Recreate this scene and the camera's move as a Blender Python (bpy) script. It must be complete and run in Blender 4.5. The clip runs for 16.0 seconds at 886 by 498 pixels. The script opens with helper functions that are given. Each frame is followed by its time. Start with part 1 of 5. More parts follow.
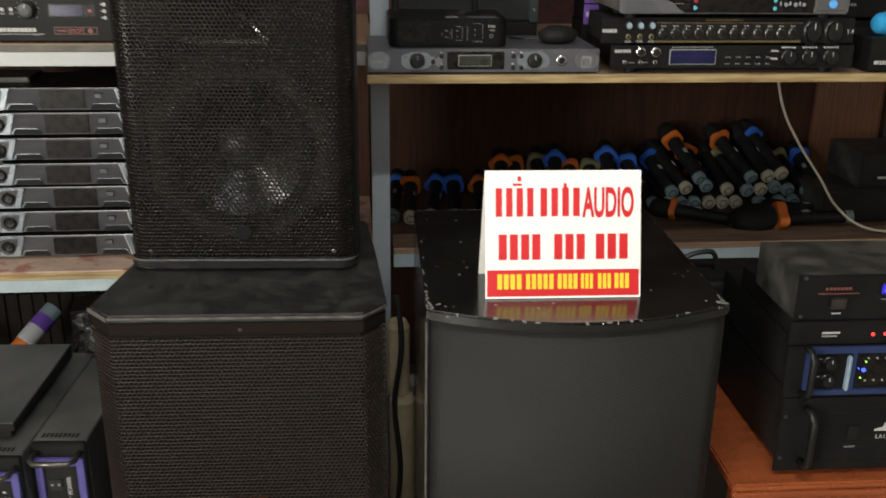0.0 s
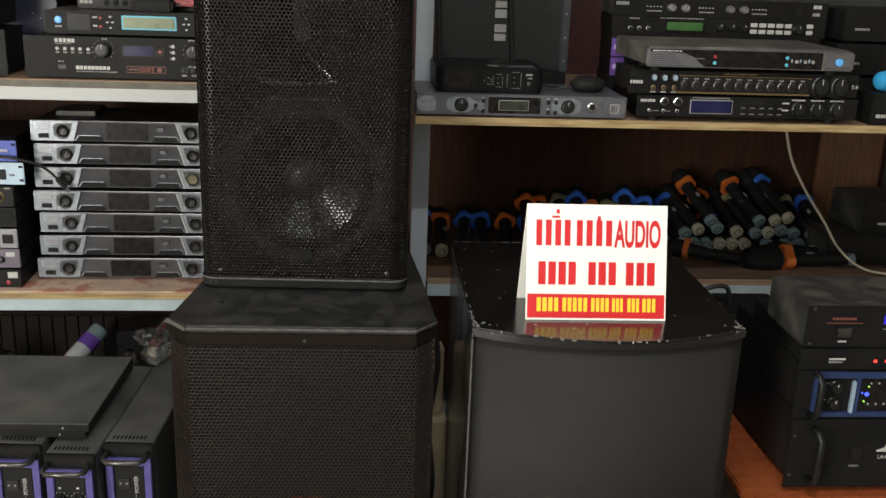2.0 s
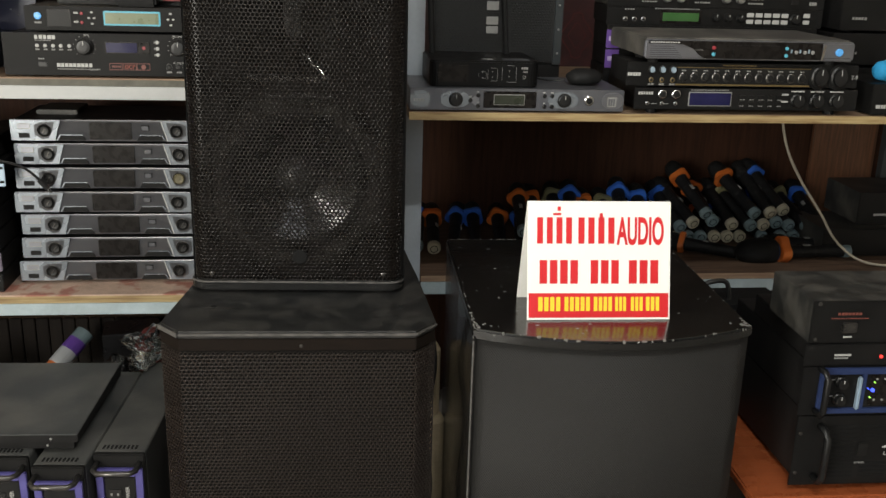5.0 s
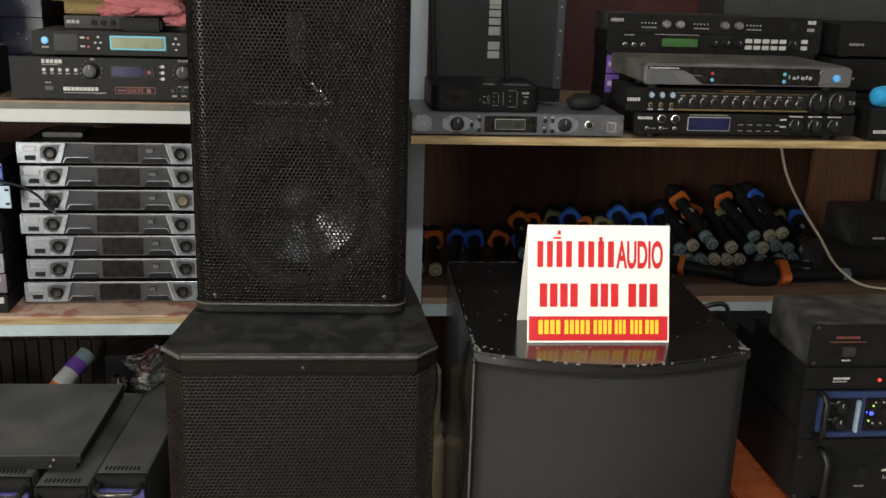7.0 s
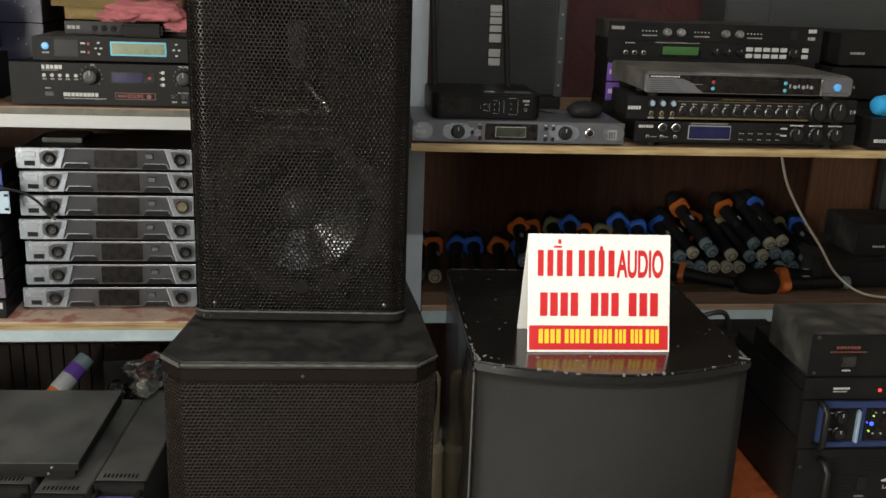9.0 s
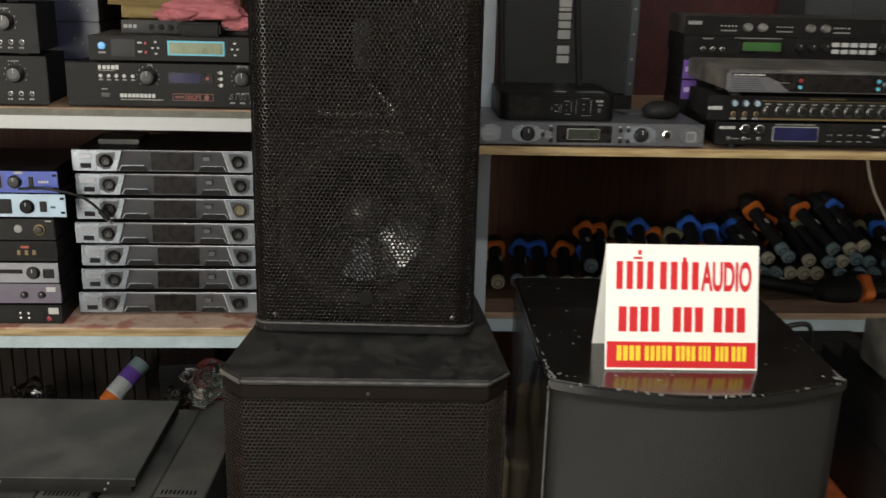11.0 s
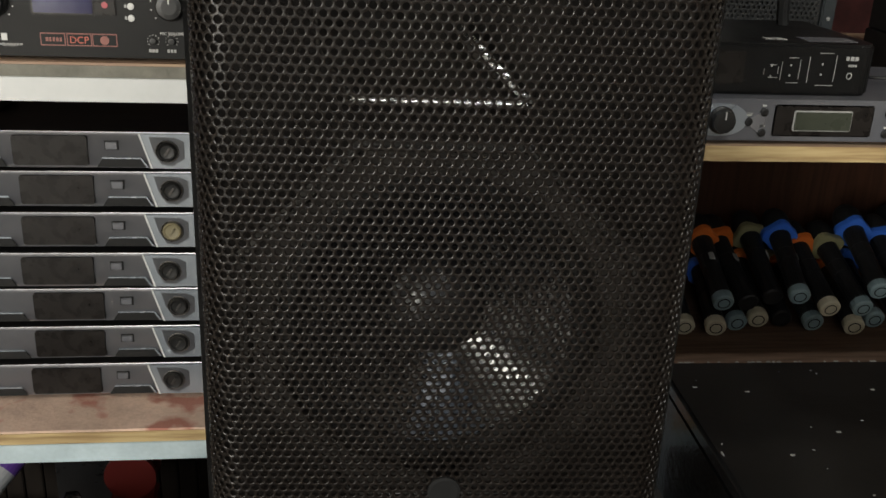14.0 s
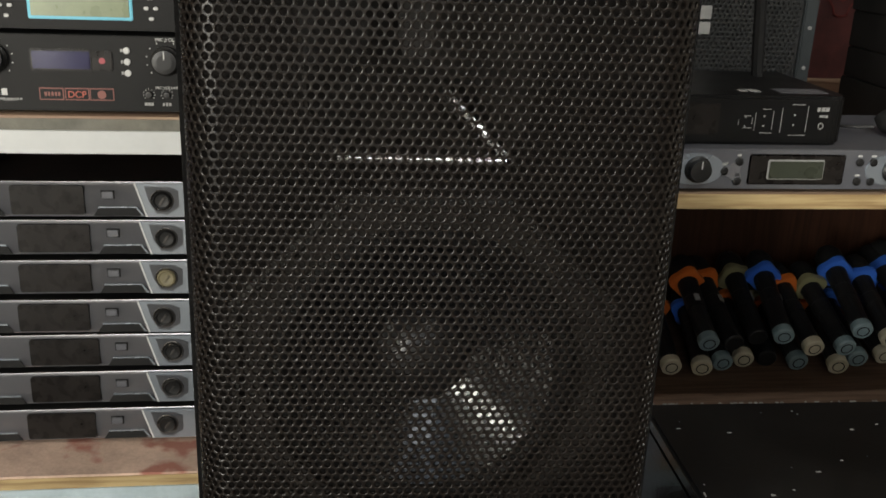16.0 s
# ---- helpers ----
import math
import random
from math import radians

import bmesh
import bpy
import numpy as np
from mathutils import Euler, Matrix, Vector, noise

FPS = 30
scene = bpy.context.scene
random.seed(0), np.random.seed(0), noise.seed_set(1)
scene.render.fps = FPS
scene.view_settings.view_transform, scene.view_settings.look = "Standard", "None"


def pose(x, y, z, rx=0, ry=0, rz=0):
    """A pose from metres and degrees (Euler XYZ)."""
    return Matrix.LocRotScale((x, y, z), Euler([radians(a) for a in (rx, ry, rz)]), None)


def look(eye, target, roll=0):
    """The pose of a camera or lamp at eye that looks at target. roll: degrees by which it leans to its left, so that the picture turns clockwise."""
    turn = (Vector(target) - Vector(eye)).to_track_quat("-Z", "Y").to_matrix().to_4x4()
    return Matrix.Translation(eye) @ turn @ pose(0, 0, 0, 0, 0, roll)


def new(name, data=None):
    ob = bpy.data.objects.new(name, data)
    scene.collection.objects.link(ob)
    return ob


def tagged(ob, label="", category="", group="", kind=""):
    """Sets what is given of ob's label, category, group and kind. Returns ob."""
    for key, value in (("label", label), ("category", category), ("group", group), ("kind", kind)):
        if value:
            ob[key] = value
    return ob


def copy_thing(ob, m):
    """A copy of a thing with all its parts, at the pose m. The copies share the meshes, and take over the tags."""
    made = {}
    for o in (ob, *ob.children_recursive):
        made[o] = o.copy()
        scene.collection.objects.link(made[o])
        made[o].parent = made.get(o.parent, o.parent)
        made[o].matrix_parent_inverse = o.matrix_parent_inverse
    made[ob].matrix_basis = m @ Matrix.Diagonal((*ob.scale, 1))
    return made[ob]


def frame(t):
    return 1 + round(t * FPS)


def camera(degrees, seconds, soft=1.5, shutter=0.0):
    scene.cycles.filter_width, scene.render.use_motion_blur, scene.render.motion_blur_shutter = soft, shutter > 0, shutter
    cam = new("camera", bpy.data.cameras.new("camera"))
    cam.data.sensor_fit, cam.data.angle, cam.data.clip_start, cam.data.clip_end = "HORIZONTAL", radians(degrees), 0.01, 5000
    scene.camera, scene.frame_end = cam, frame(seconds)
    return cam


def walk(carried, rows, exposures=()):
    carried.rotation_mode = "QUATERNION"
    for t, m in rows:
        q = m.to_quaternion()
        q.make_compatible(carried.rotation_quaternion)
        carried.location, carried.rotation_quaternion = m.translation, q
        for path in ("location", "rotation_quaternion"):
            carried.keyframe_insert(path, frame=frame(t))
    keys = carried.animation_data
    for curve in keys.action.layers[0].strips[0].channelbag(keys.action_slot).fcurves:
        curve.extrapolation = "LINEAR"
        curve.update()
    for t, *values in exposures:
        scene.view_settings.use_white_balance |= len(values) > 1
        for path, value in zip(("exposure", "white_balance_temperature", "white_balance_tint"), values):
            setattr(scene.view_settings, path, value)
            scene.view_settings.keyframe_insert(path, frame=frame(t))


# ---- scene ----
cam = camera(49.3, 16.0, soft=1.5, shutter=0.5)
PATH = [
    (0, (-0.011, -0.007, 1.32), (0.165, 1.867, 0.643), 0.7),
    (0.5, (-0.091, -0.094, 1.34), (0.09, 1.795, 0.709), 1.3),
    (1, (-0.106, -0.146, 1.338), (0.075, 1.751, 0.732), 1.6),
    (1.5, (-0.116, -0.175, 1.336), (0.068, 1.724, 0.738), 1.9),
    (2, (-0.121, -0.179, 1.336), (0.064, 1.724, 0.751), 2.1),
    (2.5, (-0.127, -0.171, 1.335), (0.092, 1.728, 0.748), 1.8),
    (3, (-0.139, -0.159, 1.335), (0.104, 1.736, 0.742), 1.7),
    (3.5, (-0.147, -0.143, 1.33), (0.093, 1.748, 0.727), 1.8),
    (4, (-0.149, -0.122, 1.331), (0.078, 1.769, 0.72), 1.8),
    (6.5, (-0.148, -0.135, 1.343), (0.075, 1.769, 0.775), 1.6),
    (7, (-0.149, -0.139, 1.345), (0.071, 1.768, 0.785), 1.8),
    (7.5, (-0.152, -0.135, 1.345), (0.067, 1.773, 0.789), 2.0),
    (8, (-0.151, -0.134, 1.346), (0.074, 1.771, 0.781), 2.1),
    (10.5, (-0.172, -0.114, 1.364), (0.028, 1.803, 0.83), 1.8),
    (11, (-0.187, -0.028, 1.355), (-0.06, 1.885, 0.785), 1.5),
    (11.5, (-0.205, 0.232, 1.328), (-0.106, 2.144, 0.751), 2.1),
    (12, (-0.246, 0.554, 1.307), (-0.158, 2.467, 0.729), 3.0),
    (12.5, (-0.3, 0.844, 1.264), (-0.149, 2.763, 0.72), 1.8),
    (13, (-0.325, 0.947, 1.251), (-0.087, 2.814, 0.576), 2.7),
    (13.5, (-0.323, 0.962, 1.249), (-0.084, 2.807, 0.513), 2.9),
    (14, (-0.318, 0.968, 1.257), (-0.075, 2.815, 0.529), 2.6),
    (14.5, (-0.323, 0.968, 1.262), (-0.091, 2.822, 0.549), 2.5),
    (15, (-0.317, 0.963, 1.265), (-0.085, 2.82, 0.56), 2.4),
    (15.5, (-0.315, 0.958, 1.268), (-0.073, 2.819, 0.576), 2.3),
    (16, (-0.313, 0.941, 1.279), (-0.059, 2.814, 0.624), 2.3),
]
EXPOSURES = [(0.0, 0.0), (10.8, -0.12), (12.0, -0.35), (12.6, 0.2), (16.0, 0.2)]
walk(cam, [(t, look(eye, target, roll)) for t, eye, target, roll in PATH], EXPOSURES)

# ---------------- world, light ----------------
world = bpy.data.worlds.new("world")
scene.world = world
world.use_nodes = True
wn = world.node_tree
wbg = wn.nodes["Background"]
wsky = wn.nodes.new("ShaderNodeTexSky")
wsky.sky_type = "NISHITA"
wsky.sun_disc = False
wsky.sun_elevation, wsky.sun_rotation = radians(35), radians(160)
wn.links.new(wsky.outputs[0], wbg.inputs[0])
wbg.inputs[1].default_value = 0.08


def area(name, eye, target, sx, sy, power, col):
    li = bpy.data.lights.new(name, "AREA")
    li.shape, li.size, li.size_y, li.energy, li.color = "RECTANGLE", sx, sy, power, col
    ob = new(name, li)
    ob.matrix_world = look(eye, target)
    return ob


# daylight of the two openings of the shop front behind the camera, and an unseen overhead lamp added as fill
area("shopfront_daylight", (-2.38, -1.50, 1.28), (0.7, 2.1, 0.7), 1.10, 1.55, 128, (0.985, 0.95, 0.855))
area("window_daylight", (-0.45, -1.50, 2.15), (0.7, 2.1, 0.8), 1.30, 0.95, 14, (0.94, 0.97, 1.0))
area("overhead_fill_light", (0.25, 0.35, 2.72), (0.25, 0.4, 0.0), 1.2, 0.06, 32, (0.97, 0.97, 0.93))

# ---------------- materials ----------------


def mat(name, col, rough=0.5, metal=0.0, var=0.25, scale=18.0, bump=0.0, fine=220.0, dust=0.0, coat=0.0, emit=0.0, trans=0.0, spec=0.5):
    m = bpy.data.materials.new(name)
    m.use_nodes = True
    nt = m.node_tree
    b = nt.nodes["Principled BSDF"]
    b.inputs["Roughness"].default_value = rough
    b.inputs["Metallic"].default_value = metal
    b.inputs["Specular IOR Level"].default_value = spec
    b.inputs["Coat Weight"].default_value = coat
    b.inputs["Transmission Weight"].default_value = trans
    if emit:
        b.inputs["Emission Color"].default_value = (*col, 1)
        b.inputs["Emission Strength"].default_value = emit
    tc = nt.nodes.new("ShaderNodeTexCoord")
    n1 = nt.nodes.new("ShaderNodeTexNoise")
    n1.inputs["Scale"].default_value, n1.inputs["Detail"].default_value = scale, 6
    n2 = nt.nodes.new("ShaderNodeTexNoise")
    n2.inputs["Scale"].default_value, n2.inputs["Detail"].default_value = fine, 3
    nt.links.new(tc.outputs["Object"], n1.inputs["Vector"])
    nt.links.new(tc.outputs["Object"], n2.inputs["Vector"])
    add = nt.nodes.new("ShaderNodeMath")
    add.operation = "MULTIPLY_ADD"
    add.inputs[1].default_value = 0.35
    nt.links.new(n2.outputs[0], add.inputs[0])
    nt.links.new(n1.outputs[0], add.inputs[2])
    ramp = nt.nodes.new("ShaderNodeMapRange")
    ramp.inputs[1].default_value, ramp.inputs[2].default_value = 0.35, 1.0
    ramp.inputs[3].default_value, ramp.inputs[4].default_value = 1 - var, 1 + var
    nt.links.new(add.outputs[0], ramp.inputs[0])
    mul = nt.nodes.new("ShaderNodeVectorMath")
    mul.operation = "SCALE"
    mul.inputs[0].default_value = col
    nt.links.new(ramp.outputs[0], mul.inputs[3])
    out = mul.outputs[0]
    if dust:
        # grey dust in blotches
        dr = nt.nodes.new("ShaderNodeMapRange")
        dr.inputs[1].default_value, dr.inputs[2].default_value = 0.42, 0.68
        dr.inputs[3].default_value, dr.inputs[4].default_value = 0.0, dust
        n3 = nt.nodes.new("ShaderNodeTexNoise")
        n3.inputs["Scale"].default_value, n3.inputs["Detail"].default_value = scale * 0.5, 8
        nt.links.new(tc.outputs["Object"], n3.inputs["Vector"])
        nt.links.new(n3.outputs[0], dr.inputs[0])
        mx = nt.nodes.new("ShaderNodeMix")
        mx.data_type = "RGBA"
        mx.inputs[7].default_value = (0.2, 0.185, 0.16, 1)
        nt.links.new(dr.outputs[0], mx.inputs[0])
        nt.links.new(out, mx.inputs[6])
        out = mx.outputs[2]
    nt.links.new(out, b.inputs["Base Color"])
    rr = nt.nodes.new("ShaderNodeMapRange")
    rr.inputs[3].default_value, rr.inputs[4].default_value = max(0.03, rough - 0.12), min(1, rough + 0.12)
    nt.links.new(n1.outputs[0], rr.inputs[0])
    nt.links.new(rr.outputs[0], b.inputs["Roughness"])
    if bump:
        bp = nt.nodes.new("ShaderNodeBump")
        bp.inputs["Strength"].default_value, bp.inputs["Distance"].default_value = bump, 0.002
        nt.links.new(n2.outputs[0], bp.inputs["Height"])
        nt.links.new(bp.outputs[0], b.inputs["Normal"])
    return m


def wood(name, col, dark, rough=0.5, axis=0, scale=7.0):
    m = mat(name, col, rough)
    nt = m.node_tree
    b = nt.nodes["Principled BSDF"]
    tc = nt.nodes["Texture Coordinate"]
    mp = nt.nodes.new("ShaderNodeMapping")
    s = [14.0, 14.0, 14.0]
    s[axis] = 0.9
    mp.inputs["Scale"].default_value = s
    nz = nt.nodes.new("ShaderNodeTexNoise")
    nz.inputs["Scale"].default_value, nz.inputs["Detail"].default_value = scale, 8
    nt.links.new(tc.outputs["Object"], mp.inputs[0])
    nt.links.new(mp.outputs[0], nz.inputs["Vector"])
    mx = nt.nodes.new("ShaderNodeMix")
    mx.data_type = "RGBA"
    mx.inputs[6].default_value, mx.inputs[7].default_value = (*dark, 1), (*col, 1)
    mr = nt.nodes.new("ShaderNodeMapRange")
    mr.inputs[1].default_value, mr.inputs[2].default_value = 0.36, 0.6
    nt.links.new(nz.outputs[0], mr.inputs[0])
    nt.links.new(mr.outputs[0], mx.inputs[0])
    nt.links.new(mx.outputs[2], b.inputs["Base Color"])
    bp = nt.nodes.new("ShaderNodeBump")
    bp.inputs["Strength"].default_value, bp.inputs["Distance"].default_value = 0.35, 0.001
    nt.links.new(nz.outputs[0], bp.inputs["Height"])
    nt.links.new(bp.outputs[0], b.inputs["Normal"])
    return m


def stained(name):
    """A pale board with worn red paint and brown stains."""
    m = mat(name, (0.58, 0.42, 0.33), 0.6, 0, 0.35, 22, 0.4, 160, dust=0.25)
    nt = m.node_tree
    b = nt.nodes["Principled BSDF"]
    src = b.inputs["Base Color"].links[0].from_socket
    nz = nt.nodes.new("ShaderNodeTexNoise")
    nz.inputs["Scale"].default_value, nz.inputs["Detail"].default_value = 20, 8
    nt.links.new(nt.nodes["Texture Coordinate"].outputs["Object"], nz.inputs["Vector"])
    mr = nt.nodes.new("ShaderNodeMapRange")
    mr.inputs[1].default_value, mr.inputs[2].default_value, mr.inputs[4].default_value = 0.50, 0.60, 0.8
    nt.links.new(nz.outputs[0], mr.inputs[0])
    mx = nt.nodes.new("ShaderNodeMix")
    mx.data_type = "RGBA"
    mx.inputs[7].default_value = (0.33, 0.10, 0.07, 1)
    nt.links.new(mr.outputs[0], mx.inputs[0])
    nt.links.new(src, mx.inputs[6])
    nt.links.new(mx.outputs[2], b.inputs["Base Color"])
    return m


M = {
    "grille": mat("grille_black", (0.0056, 0.0042, 0.0034), 0.29, 0.0, 0.3, 14, 0.1, 400, spec=0.23),
    "grille_sub": mat("grille_brown_black", (0.0185, 0.0122, 0.0088), 0.46, 0.2, 0.25, 12, 0.1, 400),
    "cab": mat("cabinet_textured_paint", (0.020, 0.0195, 0.0185), 0.45, 0, 0.25, 20, 0.6, 700),
    "cab_top": mat("cabinet_dusty_paint", (0.0085, 0.0087, 0.0087), 0.5, 0, 0.3, 50, 0.8, 500, dust=0.11),
    "gloss": mat("cabinet_worn_gloss_black", (0.008, 0.008, 0.008), 0.2, 0, 0.3, 10, 0.25, 90, dust=0.025, coat=0.25),
    "void": mat("cabinet_inside_black", (0.009, 0.009, 0.009), 0.8, spec=0.12),
    "cone": mat("cone_black_paper", (0.008, 0.008, 0.009), 0.2, 0, 0.25, 40, 0.05, 300, coat=0.7),
    "rubber": mat("rubber_black", (0.012, 0.012, 0.012), 0.6, spec=0.15),
    "horn": mat("horn_black_plastic", (0.020, 0.018, 0.016), 0.35, 0, 0.2, 30, coat=0.3),
    "foamgrille": mat("sub_grille_cloth", (0.0072, 0.0066, 0.0058), 0.6, 0.1, 0.3, 9, 0.8, 900),
    "white": mat("sign_white_card", (0.86, 0.85, 0.80), 0.35, 0, 0.03, 6),
    "red": mat("sign_red_print", (0.60, 0.02, 0.025), 0.35, 0, 0.06, 20),
    "yellow": mat("sign_yellow_print", (0.85, 0.62, 0.04), 0.35, 0, 0.05, 20),
    "steel_blue": mat("shelf_blue_grey_paint", (0.38, 0.46, 0.49), 0.5, 0, 0.22, 16, 0.2, 160, dust=0.12),
    "steel_white": mat("shelf_white_paint", (0.45, 0.46, 0.455), 0.45, 0, 0.08, 10, 0.1, 120, dust=0.08),
    "post": mat("post_grey_paint", (0.37, 0.41, 0.45), 0.42, 0, 0.15, 9, 0.1, 120, dust=0.1),
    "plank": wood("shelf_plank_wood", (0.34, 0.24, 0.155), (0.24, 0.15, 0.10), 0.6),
    "plank_red": stained("shelf_worn_red_board"),
    "ply": wood("plywood_edge", (0.40, 0.30, 0.145), (0.22, 0.14, 0.06), 0.6, 0, 9),
    "desk": wood("desk_red_varnish", (0.31, 0.080, 0.027), (0.25, 0.062, 0.020), 0.28),
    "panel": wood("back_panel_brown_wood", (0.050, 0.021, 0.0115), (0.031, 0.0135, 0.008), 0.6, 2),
    "wallred": mat("wallpaper_dark_red", (0.055, 0.012, 0.011), 0.6, 0, 0.5, 25, 0.3, 60),
    "wall": mat("wall_pale_plaster", (0.60, 0.57, 0.51), 0.85, 0, 0.12, 3, 0.3, 60),
    "ceil": mat("ceiling_plaster", (0.68, 0.65, 0.60), 0.9, 0, 0.1, 3, 0.2, 60),
    "floor": mat("floor_tile_grey", (0.24, 0.22, 0.20), 0.4, 0, 0.2, 5, 0.1, 80, dust=0.2),
    "silver": mat("anodised_silver", (0.25, 0.255, 0.28), 0.34, 0.8, 0.12, 12, 0.05, 500, dust=0.12),
    "silver_hi": mat("silver_light_plate", (0.275, 0.305, 0.34), 0.27, 0.6, 0.1, 12, 0.05, 500),
    "silver_rx": mat("receiver_grey_plastic", (0.087, 0.090, 0.103), 0.42, 0.25, 0.12, 16, 0.05, 500, dust=0.15),
    "blk": mat("device_black_paint", (0.0115, 0.0112, 0.0112), 0.45, 0, 0.3, 15, 0.3, 500, dust=0.015, spec=0.16),
    "blk_face": mat("faceplate_black", (0.0085, 0.0083, 0.0083), 0.38, 0, 0.2, 12, 0.1, 400, dust=0.012, spec=0.2),
    "grey_face": mat("faceplate_charcoal", (0.0085, 0.0084, 0.0083), 0.48, 0.0, 0.2, 12, 0.1, 400, dust=0.02, spec=0.14),
    "dusty": mat("dusty_black_lid", (0.032, 0.032, 0.030), 0.5, 0.1, 0.4, 30, 0.1, 300, dust=0.32),
    "knob": mat("knob_black", (0.009, 0.009, 0.009), 0.38, 0, 0.1, spec=0.4),
    "knob_y": mat("knob_yellowed", (0.15, 0.13, 0.075), 0.5, 0, 0.2, 60),
    "chrome": mat("chrome", (0.6, 0.6, 0.6), 0.2, 1.0, 0.05),
    "print": mat("white_print", (0.45, 0.45, 0.435), 0.5, 0, 0.05),
    "print_dim": mat("grey_print", (0.26, 0.26, 0.25), 0.5, 0, 0.05),
    "print_red": mat("red_print", (0.35, 0.07, 0.04), 0.5, 0, 0.05),
    "display": mat("display_dark", (0.010, 0.0085, 0.0078), 0.28, 0, 0.5, 50, dust=0.012, spec=0.22),
    "lcd_lit": mat("lcd_lit_olive", (0.15, 0.175, 0.10), 0.3, emit=0.16),
    "lcd_vivid": mat("lcd_green_dark", (0.035, 0.10, 0.028), 0.3, emit=0.10),
    "lcd_blue": mat("lcd_dark_blue", (0.012, 0.012, 0.052), 0.2, emit=0.012),
    "cyan": mat("cyan_bezel", (0.10, 0.42, 0.55), 0.4, 0, 0.05),
    "led_blue": mat("led_blue", (0.05, 0.09, 1.0), 0.3, emit=2.0),
    "led_red": mat("led_red", (1.0, 0.05, 0.04), 0.3, emit=1.2),
    "led_green": mat("led_green", (0.35, 0.80, 0.10), 0.3, emit=0.9),
    "purple": mat("purple_paint", (0.12, 0.06, 0.26), 0.4, 0, 0.15),
    "blue_face": mat("blue_anodised", (0.05, 0.075, 0.30), 0.35, 0.3, 0.15),
    "blue_trim": mat("blue_violet_trim", (0.085, 0.075, 0.26), 0.4, 0.2, 0.15),
    "blue_amp": mat("amp_dark_blue", (0.03, 0.05, 0.14), 0.35, 0.3, 0.15),
    "ltblue": mat("light_blue_face", (0.34, 0.44, 0.53), 0.4, 0.3, 0.12),
    "brass": mat("brass_line", (0.20, 0.145, 0.065), 0.4, 0.5, 0.1),
    "orange": mat("orange_silicone", (0.50, 0.125, 0.02), 0.5, 0, 0.15),
    "blue": mat("blue_silicone", (0.03, 0.12, 0.50), 0.5, 0, 0.1),
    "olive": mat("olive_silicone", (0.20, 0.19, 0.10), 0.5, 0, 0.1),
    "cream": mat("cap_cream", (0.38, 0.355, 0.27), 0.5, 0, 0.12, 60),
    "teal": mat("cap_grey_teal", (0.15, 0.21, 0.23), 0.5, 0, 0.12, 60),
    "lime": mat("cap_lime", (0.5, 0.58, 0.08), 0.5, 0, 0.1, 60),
    "micbody": mat("mic_black_body", (0.011, 0.0112, 0.012), 0.42, 0, 0.2, 30, dust=0.02),
    "michead": mat("mic_head_mesh", (0.014, 0.014, 0.014), 0.6, 0.3, 0.3, 60, 0.8, 800),
    "cable": mat("cable_white", (0.42, 0.38, 0.30), 0.5, 0, 0.1),
    "cable_blk": mat("cable_black", (0.015, 0.015, 0.015), 0.5),
    "pink": mat("cloth_pink", (0.34, 0.105, 0.115), 0.9, 0, 0.25, 25, 0.8, 300),
    "tape": mat("packing_tape_tan", (0.29, 0.21, 0.095), 0.25, 0, 0.25, 8, 0.2, 40, coat=0.4),
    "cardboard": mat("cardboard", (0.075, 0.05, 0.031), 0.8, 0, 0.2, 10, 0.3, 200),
    "bag": mat("clear_plastic_bag", (0.75, 0.78, 0.80), 0.12, 0, 0.05, trans=0.92),
    "bag_dark": mat("black_plastic_wrap", (0.012, 0.012, 0.013), 0.3, 0, 0.2, coat=0.15),
    "red_plastic": mat("red_plastic", (0.11, 0.012, 0.010), 0.4, 0, 0.15),
    "cyan_ball": mat("blue_foam", (0.02, 0.30, 0.60), 0.8, 0, 0.2, 60, 0.6, 300),
    "orange_logo": mat("logo_orange", (0.75, 0.11, 0.03), 0.4, 0, 0.05),
    "violet_tube": mat("tube_violet", (0.11, 0.05, 0.28), 0.35, 0, 0.1),
    "tube_grey": mat("tube_grey", (0.38, 0.40, 0.42), 0.4, 0, 0.1),
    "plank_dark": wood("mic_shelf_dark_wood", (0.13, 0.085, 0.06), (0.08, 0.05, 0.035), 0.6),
    "panel_lit": wood("back_panel_brown_wood_lit", (0.16, 0.07, 0.035), (0.09, 0.04, 0.02), 0.5, 2),
    "wallred2": mat("wallpaper_red_motif", (0.10, 0.015, 0.013), 0.45, 0, 0.3, 30),
    "chip": mat("bare_chipped_edge", (0.17, 0.165, 0.155), 0.5, 0, 0.5, 90),
    "recess": mat("knob_recess_grey", (0.045, 0.047, 0.052), 0.4, 0.3, 0.15, 30),
    "band": mat("band_brown_black", (0.0085, 0.0056, 0.0040), 0.7, 0, 0.3, 16, 0.2, 300, spec=0.12),
    "rim": mat("rim_black_plastic", (0.024, 0.022, 0.020), 0.28, 0, 0.2, 30),
    "chrome_dark": mat("dark_worn_metal", (0.10, 0.095, 0.09), 0.3, 0.8, 0.3, 40),
    "bead": mat("rim_gloss_plastic", (0.035, 0.034, 0.032), 0.22, 0.25, 0.3, 40, coat=0.3),
    "black_plastic": mat("moulded_black_plastic", (0.0035, 0.0035, 0.0036), 0.42, 0, 0.2, 20, 0.2, 600, spec=0.2),
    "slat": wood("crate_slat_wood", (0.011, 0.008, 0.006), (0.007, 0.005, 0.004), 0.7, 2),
    "board_grey": mat("board_edge_grime", (0.115, 0.11, 0.088), 0.7, 0, 0.35, 30, 0.4, 150, dust=0.3),
